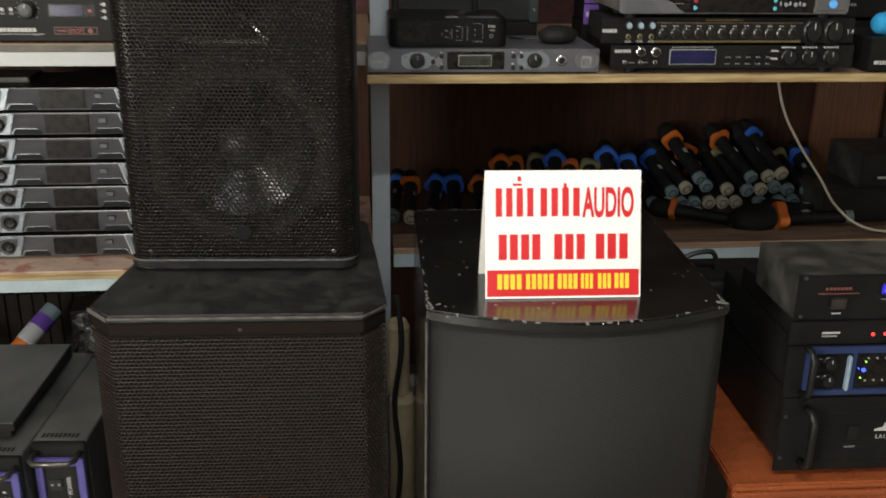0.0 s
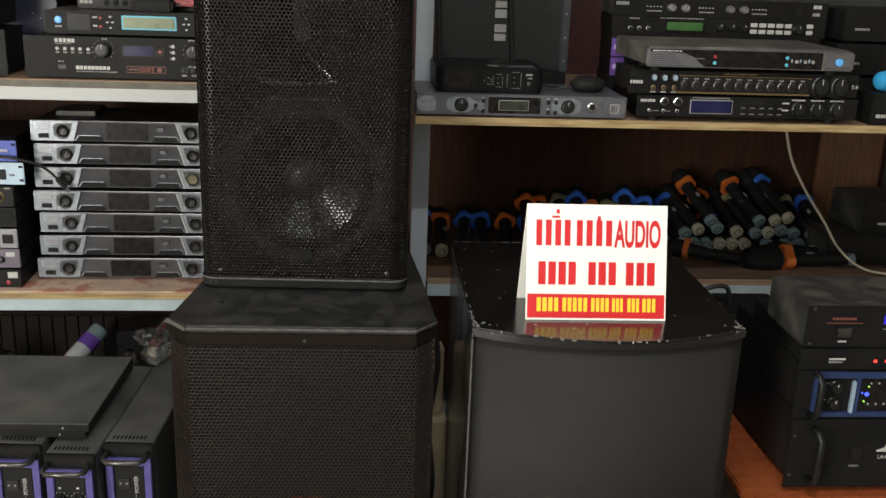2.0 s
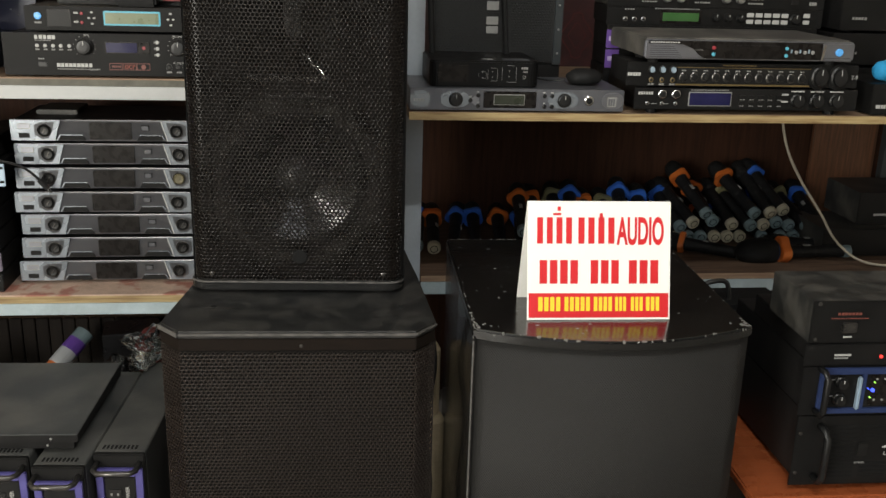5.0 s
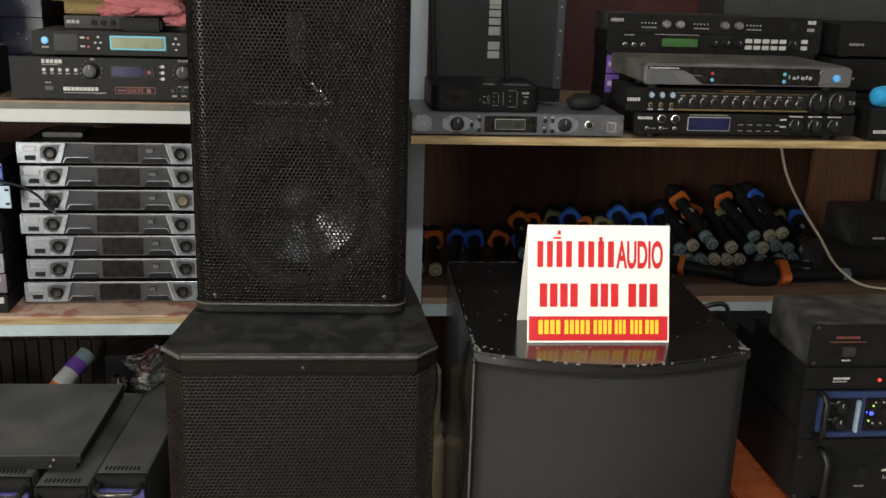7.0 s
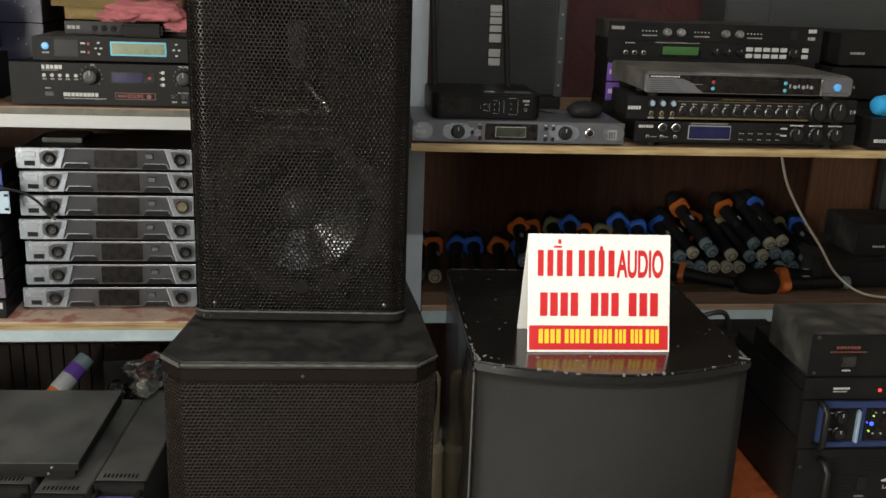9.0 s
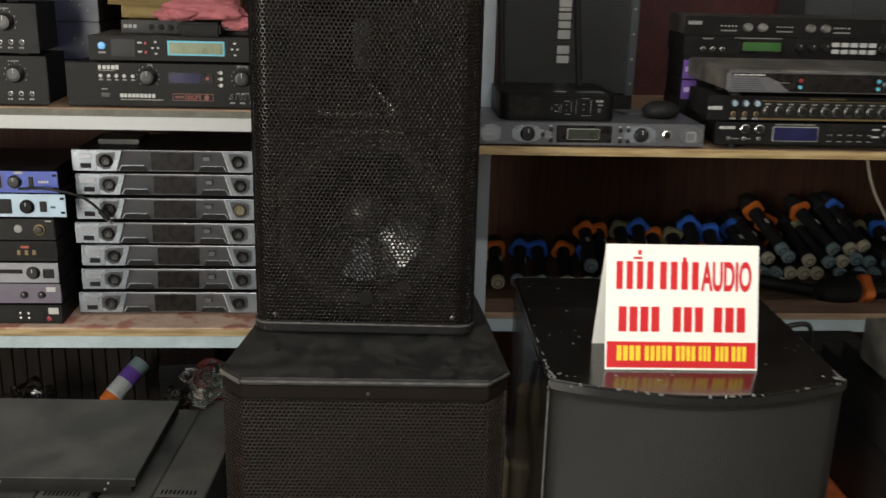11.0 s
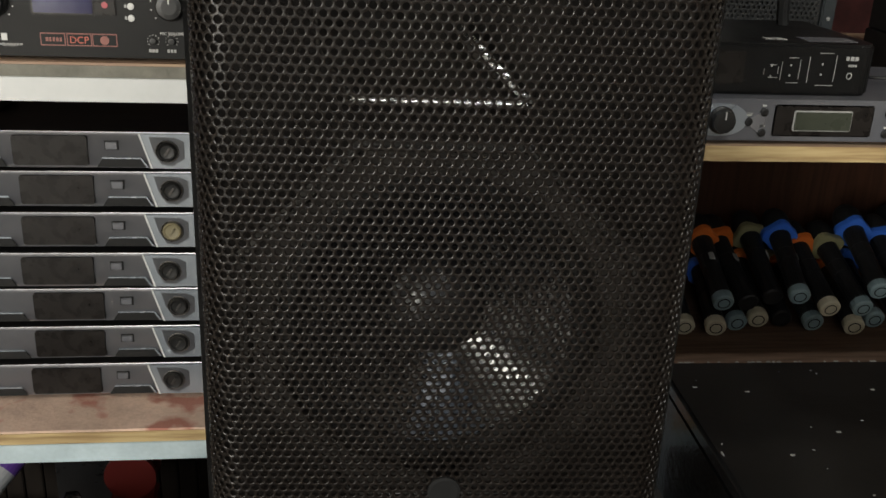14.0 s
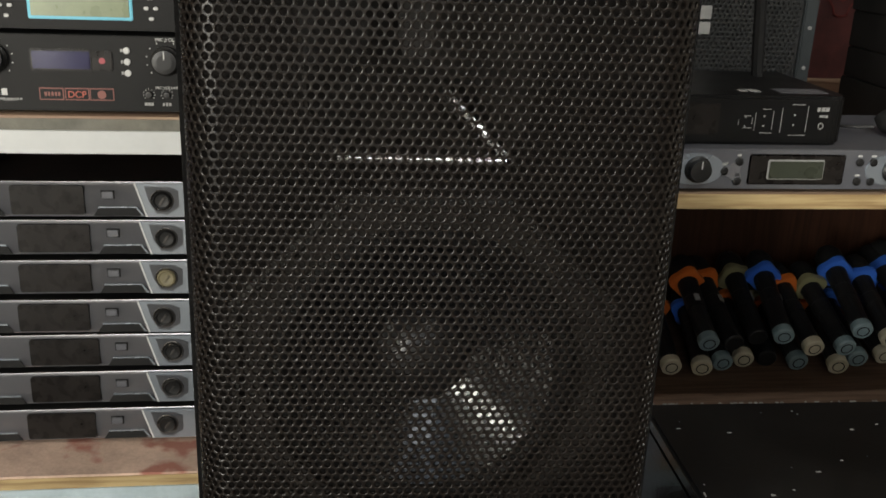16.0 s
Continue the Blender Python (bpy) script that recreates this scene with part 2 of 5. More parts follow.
    "roll": mat("roll_cream", (0.42, 0.34, 0.22), 0.6, 0, 0.25, 12, 0.2, 90),
    # Serves the rubbed subwoofer edges and the loudspeaker lip's painted highlight.
    "edge_wear_glint": mat("rubbed_edge_glint_grey", (0.075, 0.071, 0.066), 0.6, 0, 0.7, 60, 0.3, 300),
    "purple_grey": mat("purple_grey_face", (0.13, 0.11, 0.15), 0.45, 0.1, 0.15, 16, dust=0.2),
    "led_red_off": mat("dull_red_lamp", (0.28, 0.03, 0.04), 0.35, 0, 0.1),
    "print_red_dim": mat("dim_red_print", (0.18, 0.055, 0.04), 0.5, 0, 0.1),
    "print_violet": mat("pale_violet_print", (0.42, 0.34, 0.55), 0.5, 0, 0.1),
    "print_dim2": mat("logo_grey_print", (0.36, 0.36, 0.35), 0.5, 0, 0.15, 40),
    "blue_btn": mat("blue_button", (0.10, 0.36, 0.75), 0.3, 0, 0.05, emit=0.2),
    "blue_dark": mat("blue_black_face", (0.012, 0.014, 0.035), 0.4, 0, 0.3),
    "grille3": mat("grille_dark_grey", (0.024, 0.025, 0.025), 0.5, 0.2, 0.25, 10, 0.1, 400),
    "post_dark": mat("rail_grey_green", (0.045, 0.052, 0.055), 0.45, 0.2, 0.2),
    "grey_soft": mat("cabinet_mid_grey", (0.038, 0.041, 0.042), 0.6, 0, 0.15, 8),
    "lid": mat("dusty_grey_lid_paint", (0.048, 0.051, 0.051), 0.55, 0.1, 0.35, 14, 0.1, 300, dust=0.30),
    "dusty_hi": mat("dust_covered_lid", (0.06, 0.057, 0.052), 0.7, 0, 0.3, 24, 0.2, 200, dust=0.5),
    "lcd_deep_blue": mat("lcd_lit_deep_blue", (0.02, 0.015, 0.45), 0.3, emit=0.7),
    "lcd_ink": mat("lcd_violet_ink", (0.16, 0.13, 0.60), 0.4, emit=0.4),
    "cap_gloss": mat("dust_cap_black", (0.02, 0.02, 0.021), 0.36, 0, 0.2, 60, coat=0.35),
    "baffle": mat("baffle_black_paint", (0.0100, 0.0088, 0.0080), 0.7, 0, 0.3, 30, 0.3, 300, spec=0.1),
    "lcd_dim": mat("lcd_unlit_green", (0.032, 0.036, 0.026), 0.3, 0, 0.1, 40, spec=0.3),
    "chrome_dull": mat("dull_chrome", (0.42, 0.42, 0.42), 0.35, 0.9, 0.1),
}

for k_ in ("slat", "panel", "plank_dark", "cardboard", "micbody", "michead"):
    M[k_].node_tree.nodes["Principled BSDF"].inputs["Specular IOR Level"].default_value = 0.16

# clear film: lets light through, with gloss that grows at grazing angles
fb_ = M["bag"].node_tree
fr_, gl_ = fb_.nodes.new("ShaderNodeFresnel"), fb_.nodes.new("ShaderNodeBsdfGlossy")
tr_, mx_sh = fb_.nodes.new("ShaderNodeBsdfTransparent"), fb_.nodes.new("ShaderNodeMixShader")
fr_.inputs[0].default_value, gl_.inputs["Roughness"].default_value = 1.45, 0.18
tr_.inputs[0].default_value = (0.86, 0.88, 0.88, 1)
fb_.links.new(fr_.outputs[0], mx_sh.inputs[0])
fb_.links.new(tr_.outputs[0], mx_sh.inputs[1])
fb_.links.new(gl_.outputs[0], mx_sh.inputs[2])
fb_.links.new(mx_sh.outputs[0], fb_.nodes["Material Output"].inputs["Surface"])

# woven pattern of the cloth front: two crossed sets of fine ribs
fn = M["foamgrille"].node_tree
waves = []
for turn in (38, -38):
    mp = fn.nodes.new("ShaderNodeMapping")
    mp.inputs["Rotation"].default_value = (0, radians(turn), 0)
    wv = fn.nodes.new("ShaderNodeTexWave")
    wv.inputs["Scale"].default_value = 85
    fn.links.new(fn.nodes["Texture Coordinate"].outputs["Object"], mp.inputs[0])
    fn.links.new(mp.outputs[0], wv.inputs["Vector"])
    waves.append(wv)
weave = fn.nodes.new("ShaderNodeMath")
weave.operation = "MULTIPLY"
fn.links.new(waves[0].outputs["Fac"], weave.inputs[0])
fn.links.new(waves[1].outputs["Fac"], weave.inputs[1])
fn.nodes["Bump"].inputs["Distance"].default_value = 0.0012
fn.links.new(weave.outputs[0], fn.nodes["Bump"].inputs["Height"])

# ---------------- building helpers ----------------


def thing(name, loc, label, category, group="", kind="", rz=0.0):
    ob = new(name)
    ob.empty_display_size = 0.02
    ob.matrix_basis = pose(*loc, 0, 0, rz)
    return tagged(ob, label, category, group, kind)


def part(name, bm, material, parent=None, label="", smooth=False):
    me = bpy.data.meshes.new(name)
    if smooth:
        for f in bm.faces:
            f.smooth = True
    bm.normal_update()
    bm.to_mesh(me)
    bm.free()
    me.materials.append(M[material])
    ob = new(name, me)
    ob.parent = parent
    return tagged(ob, label)


def bevel(bm, w, seg=2):
    if w:
        bmesh.ops.bevel(bm, geom=bm.edges[:], offset=w, segments=seg, affect="EDGES", clamp_overlap=True)
    return bm


def box(x0, x1, y0, y1, z0, z1, bev=0.0, bm=None, seg=2):
    own = bmesh.new()
    bmesh.ops.create_cube(own, size=1)
    for v in own.verts:
        v.co = Vector(((x0 + x1) / 2 + v.co.x * (x1 - x0), (y0 + y1) / 2 + v.co.y * (y1 - y0), (z0 + z1) / 2 + v.co.z * (z1 - z0)))
    bevel(own, bev, seg)
    if bm is None:
        return own
    tmp = bpy.data.meshes.new("tmp")
    own.to_mesh(tmp)
    own.free()
    bm.from_mesh(tmp)
    bpy.data.meshes.remove(tmp)
    return bm


def prism(pts, y0, y1, bev=0.0, axis="y"):
    """A polygon of (x, z) pushed through y, or of (x, y) pushed through z."""
    bm = bmesh.new()
    put = (lambda a, b, c: (a, c, b)) if axis == "y" else (lambda a, b, c: (a, b, c))
    va = [bm.verts.new(put(a, b, y0)) for a, b in pts]
    vb = [bm.verts.new(put(a, b, y1)) for a, b in pts]
    n = len(pts)
    bm.faces.new(va)
    bm.faces.new(vb[::-1])
    for i in range(n):
        bm.faces.new((va[i], vb[i], vb[(i + 1) % n], va[(i + 1) % n]))
    bmesh.ops.recalc_face_normals(bm, faces=bm.faces[:])
    return bevel(bm, bev)


def lathe(profile, n=24, m=None, closed=True):
    """Rings of (radius, along y); turned round the y axis."""
    bm = bmesh.new()
    rings = []
    for r, y in profile:
        rings.append([bm.verts.new((r * math.cos(2 * math.pi * i / n), y, r * math.sin(2 * math.pi * i / n))) for i in range(n)])
    for a, b in zip(rings, rings[1:]):
        for i in range(n):
            bm.faces.new((a[i], a[(i + 1) % n], b[(i + 1) % n], b[i]))
    if closed:
        bm.faces.new(rings[0])
        bm.faces.new(rings[-1][::-1])
    bmesh.ops.recalc_face_normals(bm, faces=bm.faces[:])
    if m is not None:
        bm.transform(m)
    return bm


def tube(points, r, n=8):
    """A round cord along points."""
    bm = bmesh.new()
    pts = [Vector(p) for p in points]
    rings = []
    for i, p in enumerate(pts):
        d = (pts[min(i + 1, len(pts) - 1)] - pts[max(i - 1, 0)]).normalized()
        a = d.cross(Vector((0.31, 0.2, 0.93))).normalized()
        b = d.cross(a)
        rings.append([bm.verts.new(p + r * (a * math.cos(2 * math.pi * k / n) + b * math.sin(2 * math.pi * k / n))) for k in range(n)])
    for u, w in zip(rings, rings[1:]):
        for k in range(n):
            bm.faces.new((u[k], u[(k + 1) % n], w[(k + 1) % n], w[k]))
    bm.faces.new(rings[0])
    bm.faces.new(rings[-1][::-1])
    bmesh.ops.recalc_face_normals(bm, faces=bm.faces[:])
    return bm


def smooth_path(pts, steps=8):
    pts = [Vector(p) for p in pts]
    out = []
    for i in range(len(pts) - 1):
        p0, p1, p2, p3 = pts[max(i - 1, 0)], pts[i], pts[i + 1], pts[min(i + 2, len(pts) - 1)]
        for s in range(steps):
            t = s / steps
            out.append(0.5 * ((2 * p1) + (p2 - p0) * t + (2 * p0 - 5 * p1 + 4 * p2 - p3) * t * t + (3 * p1 - p0 - 3 * p2 + p3) * t ** 3))
    return out + [pts[-1]]


def letters(text, size, material, parent, m, name="lettering", depth=0.0004, squeeze=1.0, bold=0.0):
    cu = bpy.data.curves.new(name, "FONT")
    cu.body, cu.size, cu.extrude, cu.align_x, cu.offset = text, size, depth, "CENTER", bold
    ob = new(name, cu)
    me = bpy.data.meshes.new_from_object(ob)
    bpy.data.objects.remove(ob)
    bpy.data.curves.remove(cu)
    me.transform(m @ Matrix.Diagonal((squeeze, 1, 1, 1)))
    me.materials.append(M[material])
    ob = new(name, me)
    ob.parent = parent
    return ob


FRONT = Matrix.Rotation(radians(90), 4, "X")


def bars(parent, x, z, n, w, h, gap, material="print", y=-0.0012, name="small_print", jitter=0.25):
    """Unreadable small print: a run of n bars."""
    bm = bmesh.new()
    for i in range(n):
        ww = w * (1 - jitter * random.random())
        box(x + i * (w + gap), x + i * (w + gap) + ww, y, y + 0.002, z, z + h, 0, bm)
    return part(name, bm, material, parent)


def knob(parent, x, z, r, material="knob", depth=0.014, mark="print", y=0.0, collar=None):
    m = Matrix.Translation((x, y, z))
    if collar:
        part("knob_collar", lathe([(r * 1.25, 0.0005), (r * 1.25, -0.003), (r * 1.05, -0.004)], 24, m), collar, parent, smooth=False)
    k = part("knob", lathe([(r, 0.001), (r, -depth * 0.35), (r * 0.84, -depth * 0.5), (r * 0.8, -depth), (r * 0.5, -depth * 1.04)], 20, m), material, parent)
    if mark and r > 0.006:
        part("pointer", box(x - 0.0007, x + 0.0007, y - depth * 1.1, y - depth, z + r * 0.2, z + r * 0.75), mark, k)
    return k


def screen(parent, x0, x1, z0, z1, material, bezel="display", b=0.004, y=0.0, name="display"):
    f = part("bezel", box(x0 - b, x1 + b, y - 0.0022, y + 0.002, z0 - b, z1 + b, 0.0012), bezel, parent)
    return part(name, box(x0, x1, y - 0.0032, y + 0.001, z0, z1, 0.0006), material, f)


def button(parent, x, z, w, h, material, y=0.0, name="button"):
    return part(name, box(x - w / 2, x + w / 2, y - 0.003, y + 0.001, z - h / 2, z + h / 2, 0.0008), material, parent)


def dot(parent, x, z, r, material, y=0.0, name="button", d=0.002):
    return part(name, lathe([(r, 0.001), (r, -d), (r * 0.6, -d * 1.3)], 12, Matrix.Translation((x, y, z))), material, parent)


def rack(name, loc, w, h, depth, label, category, body="blk", face="blk_face", ear=0.0, group="", rz=0.0, feet=True, screws=True):
    """A rack or desktop unit: origin at the foot of its front's end; the front looks towards -y."""
    t = thing(name, loc, label, category, group, rz=rz)
    f = 0.004 if feet else 0.0
    part("body", box(ear, w - ear, 0.004, depth, f, h - 0.001, 0.0015), body, t)
    part("face_panel", box(0, w, 0, 0.0045, f, h, 0.0012), face, t)
    if feet:
        for fx in (ear + 0.03, w - ear - 0.03):
            for fy in (0.03, depth - 0.03):
                part("foot", box(fx - 0.012, fx + 0.012, fy - 0.012, fy + 0.012, 0, 0.0045), "rubber", t)
    if ear and screws:
        for sx in (ear * 0.45, w - ear * 0.45):
            for sz in (h * 0.2, h * 0.82):
                part("rack_slot", box(sx - 0.005, sx + 0.005, -0.0008, 0.001, sz - 0.003, sz + 0.003, 0.0005), "rubber", t)
    return t


def hex_grille(name, parent, material, profile, length, z0, z1, pitch, hole, sides, label, thick=0.0012, edge=0.0008):
    """Sheet with real round holes in rows, bent along a plan outline. profile(u) gives x, y, nx, ny."""
    row = pitch * math.sqrt(3) / 2
    nu, nv = int(length / pitch), int((z1 - z0) / row)
    verts, faces = [], []
    ang = [2 * math.pi * k / sides + math.pi / 2 for k in range(sides)]
    rad = pitch / math.sqrt(3)
    outer = []
    for a in ang:
        k = (a - math.pi / 2) % (math.pi / 3) - math.pi / 6
        outer.append((rad * math.cos(math.pi / 6) / math.cos(k) * math.cos(a), rad * math.cos(math.pi / 6) / math.cos(k) * math.sin(a)))
    loops = [(outer, 0.0)]
    for r, deep in ((hole + edge, 0.0), (hole + edge * 0.3, edge * 0.24), (hole, 0.0010), (hole, 0.0010 + thick)):
        loops.append(([(r * math.cos(a), r * math.sin(a)) for a in ang], deep))
    for j in range(nv):
        cz = z0 + (j + 0.5) * row
        for i in range(nu - (j % 2)):
            cu = (i + 0.5 + 0.5 * (j % 2)) * pitch
            base = len(verts)
            for loop, deep in loops:
                for du, dz in loop:
                    x, y, nx, ny = profile(min(max(cu + du, 0), length))
                    verts.append((x - nx * deep, y - ny * deep, min(max(cz + dz, z0), z1)))
            for g in range(len(loops) - 1):
                for k in range(sides):
                    k2 = (k + 1) % sides
                    faces.append((base + g * sides + k, base + g * sides + k2, base + (g + 1) * sides + k2, base + (g + 1) * sides + k))
    me = bpy.data.meshes.new(name)
    me.from_pydata(verts, [], faces)
    me.materials.append(M[material])
    me.update()
    ob = new(name, me)
    ob.parent = parent
    return tagged(ob, label)


def outline(pts):
    """Arc-length profile along a polyline of (x, y); normals point to its outer side (-y for a run along +x)."""
    seg = []
    total = 0.0
    for (x0, y0), (x1, y1) in zip(pts, pts[1:]):
        d = math.hypot(x1 - x0, y1 - y0)
        seg.append((total, d, x0, y0, (x1 - x0) / d, (y1 - y0) / d))
        total += d

    def at(u):
        for s, d, x0, y0, dx, dy in seg:
            if u <= s + d + 1e-9:
                return x0 + dx * (u - s), y0 + dy * (u - s), dy, -dx
        s, d, x0, y0, dx, dy = seg[-1]
        return x0 + dx * d, y0 + dy * d, dy, -dx
    return at, total


def arc(cx, cy, r, a0, a1, n=6):
    return [(cx + r * math.cos(radians(a0 + (a1 - a0) * i / n)), cy + r * math.sin(radians(a0 + (a1 - a0) * i / n))) for i in range(n + 1)]


def crumple(cx, cy, cz, sx, sy, sz, seed, amount=0.35, sub=3):
    bm = bmesh.new()
    bmesh.ops.create_icosphere(bm, subdivisions=sub, radius=1)
    off = Vector((seed * 3.1, seed * 1.7, seed * 2.3))
    for v in bm.verts:
        n = noise.noise(v.co * 1.3 + off) + 0.7 * noise.noise(v.co * 3.1 + off) + 0.4 * abs(noise.noise(v.co * 6.0 + off))
        p = v.co * (1 + amount * n)
        v.co = Vector((cx + p.x * sx, cy + p.y * sy, max(cz + p.z * sz, cz - sz * 0.8)))
    return bm

# ---------------- structure ----------------
FZ = -0.105


def structure(name, bm, material, label):
    ob = part(name, bm, material)
    return tagged(ob, label, name.split("_")[0], kind="structure")


structure("floor", box(-3.2, 3.2, -3.2, 3.0, FZ - 0.1, FZ), "floor", "dusty grey tiled shop floor")
structure("wall_back", box(-3.2, 3.2, 2.86, 3.0, FZ, 2.8), "wallred", "dark red patterned wallpaper behind the shelves")
# Side walls, front wall and ceiling are unseen; they bounce the daylight.
structure("wall_west", box(-3.2, -3.06, -1.74, 2.86, FZ, 2.8), "wall", "unseen plain grey plaster side wall that bounces light")
structure("wall_east", box(3.06, 3.2, -1.74, 2.86, FZ, 2.8), "wall", "unseen plain grey plaster side wall that bounces light")
front = bmesh.new()
for x0, x1, z0, z1 in ((-3.06, -2.98, FZ, 2.8), (-2.98, -1.60, 2.3, 2.8), (-1.60, -1.15, FZ, 2.8), (-1.15, 0.25, FZ, 1.3), (-1.15, 0.25, 2.70, 2.8), (0.25, 3.06, FZ, 2.8)):
    box(x0, x1, -1.74, -1.6, z0, z1, 0, front)
structure("wall_front", front, "wall", "unseen plain plaster front wall with a shop opening and a window")
structure("ceiling", box(-3.2, 3.2, -3.2, 3.0, 2.8, 2.9), "ceil", "unseen plain pale plaster ceiling that bounces light")
# raised motif of the wallpaper, seen above the stacked processors
motif = bmesh.new()
for i in range(10):
    for j in range(5):
        cx, cz = 0.3 + i * 0.15, 1.08 + j * 0.2 + 0.1 * (i % 2)
        for rr, tw in ((0.055, 0.004), (0.03, 0.003)):
            ring = [(cx + rr * math.cos(a * math.pi / 8) * (0.75 + 0.25 * math.cos(a * math.pi / 2)), cz + 1.3 * rr * math.sin(a * math.pi / 8)) for a in range(16)]
            for (xa, za), (xb, zb) in zip(ring, ring[1:] + ring[:1]):
                dx, dz = xb - xa, zb - za
                d = math.hypot(dx, dz) or 1
                nx, nz = -dz / d * tw, dx / d * tw
                vs = [motif.verts.new(c) for c in ((xa, 2.857, za), (xb, 2.857, zb), (xb + nx, 2.857, zb + nz), (xa + nx, 2.857, za + nz))]
                motif.faces.new(vs)
tagged(part("wallpaper_motif", motif, "wallred2"), "red scroll motif printed on the wallpaper", "wallpaper", kind="structure")

# --- shelving, one bay beside another ---


def shelf_left(z_top, yf, x0, x1, board, edge, eh, label, th=0.016):
    t = thing("wall_shelf", ((x0 + x1) / 2, yf, z_top - th), label, "shelf", "wall shelves")
    hw = (x1 - x0) / 2
    part("board", box(-hw, hw, 0, 2.84 - yf, 0, th, 0.001), board, t)
    part("board_edge", box(-hw, hw, -0.002, 0.0, 0.0002, th - 0.003), "board_grey" if edge == "steel_white" else "ply", t)
    part("edge_angle", box(-hw, hw, -0.003, 0.001, -eh - 0.001, -0.0005, 0.0008), edge, t)
    part("edge_angle_flange", box(-hw, hw, 0.001, 0.035, -0.0035, -0.0005), edge, t)
    return t


shelf_left(0.4695, 2.242, -2.0, 0.03, "plank_red", "steel_blue", 0.030, "worn reddish board shelf with a chipped blue-grey steel edge", 0.021)
shelf_left(1.0155, 2.218, -2.0, 0.03, "plank", "steel_white", 0.0300, "dusty wooden shelf with a white painted steel edge", 0.018)

post = thing("shelf_post", (0.047, 2.20, FZ), "blue-grey painted slotted steel shelf post", "post")
pb = bmesh.new()
box(-0.021, 0.021, 0, 0.003, 0, 2.4, 0, pb)
box(-0.021, -0.018, 0.003, 0.04, 0, 2.4, 0, pb)
part("angle_bar", pb, "post", post)

rs = thing("wall_shelf", (0.62, 1.963, 0.9605), "plywood shelf with a pale raw edge carrying audio processors", "shelf", "wall shelves")
part("board", box(-0.605, 1.4, 0.003, 0.89, 0.010, 0.025, 0.001), "plank", rs)
part("ply_edge", box(-0.605, 1.4, 0, 0.003, 0.0085, 0.026, 0.0008), "ply", rs)
ms = thing("wall_shelf", (0.62, 2.30, 0.472), "brown wooden shelf with a blue-grey steel edge holding microphones", "shelf", "wall shelves")
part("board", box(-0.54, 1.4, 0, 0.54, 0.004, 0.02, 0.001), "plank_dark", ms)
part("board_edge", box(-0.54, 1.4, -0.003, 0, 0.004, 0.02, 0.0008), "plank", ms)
part("edge_angle", box(-0.54, 1.4, -0.004, 0.0, -0.031, 0.003, 0.0008), "steel_blue", ms)
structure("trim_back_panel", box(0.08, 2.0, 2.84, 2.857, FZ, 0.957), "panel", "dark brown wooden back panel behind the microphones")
# Same back panel where it catches light; the brightness is in the colour.
structure("trim_side_panel", box(1.40, 1.62, 2.826, 2.839, 0.49, 0.965), "panel_lit", "red-brown stretch of the back panel, lit through its lighter colour")
# Its upper part is added to darken the gap behind the receivers.
structure("trim_back_panel_low", box(-2.0, 0.03, 2.84, 2.857, FZ, 0.955), "panel", "dark reddish brown wooden back panel, upper part added to darken")

# ---------------- loudspeaker on top ----------------
SX0, SX1, SYF, SZ0, SZ1 = -0.4235, -0.0095, 1.672, 0.682, 1.335
sp = thing("loudspeaker", (-0.2190, SYF, SZ0), "black two-way loudspeaker with a perforated steel grille, standing on a subwoofer", "loudspeaker", rz=-3.0)
W, H, D = SX1 - SX0, SZ1 - SZ0, 0.36
hw = W / 2
R = 0.03
hw -= 0.006
front_line = [(-hw, R + 0.02)] + arc(-hw + R, R, R, 180, 270) + arc(hw - R, R, R, 270, 360) + [(hw, R + 0.02)]
prof, plen = outline(front_line)
hex_grille("grille", sp, "grille", prof, plen, 0.022, H - 0.012, 0.0079, 0.0026, 12, "black perforated steel grille with round holes", edge=0.0010)
hw += 0.006
# cabinet: trapezoid shell, side cheeks, and a baffle with the two openings
shell = [(-hw + 0.002, 0.15), (-hw + 0.012, 0.20), (-hw + 0.08, D), (hw - 0.08, D), (hw - 0.012, 0.20), (hw - 0.002, 0.15)]
part("cabinet", prism(shell, 0.0, H, 0.002, "z"), "cab", sp)
for s in (-1, 1):
    part("side_cheek", prism([(s * (hw - 0.001), 0.036), (s * hw, 0.05), (s * (hw - 0.001), 0.151), (s * (hw - 0.012), 0.151), (s * (hw - 0.012), 0.05)], 0.0, H, 0.0, "z"), "cab", sp)
lip = arc(-hw + R, R, R + 0.001, 180, 270) + arc(hw - R, R, R + 0.001, 270, 360) + [(hw, 0.151), (-hw, 0.151)]
part("bottom_lip", prism(lip, 0.0, 0.021, 0.005, "z"), "gloss", sp)
# Pale strip stands in for the highlight along the lip's top edge.
for (xa, ya), (xb, yb) in zip(lip[:13], lip[1:14]):
    part("lip_highlight", prism([(xa, ya - 0.0004), (xb, yb - 0.0004), (xb, yb + 0.003), (xa, ya + 0.003)], 0.0165, 0.0195, 0.0, "z"), "edge_wear_glint", sp)
part("top_lip", prism(lip, H - 0.012, H + 0.003, 0.003, "z"), "cab", sp)
CX, CZ, CR = -0.004, 0.208, 0.140
dm = Matrix.Translation((CX, 0, CZ))
mouth = [(-0.080, 0.409), (0.056, 0.409), (0.074, 0.447), (0.088, 0.60), (0.06, 0.628), (-0.09, 0.628), (-0.118, 0.60), (-0.104, 0.447)]


def ring_edges(bm, pts, y):
    vs = [bm.verts.new((x, y, z)) for x, z in pts]
    return [bm.edges.new((vs[i], vs[(i + 1) % len(vs)])) for i in range(len(vs))]


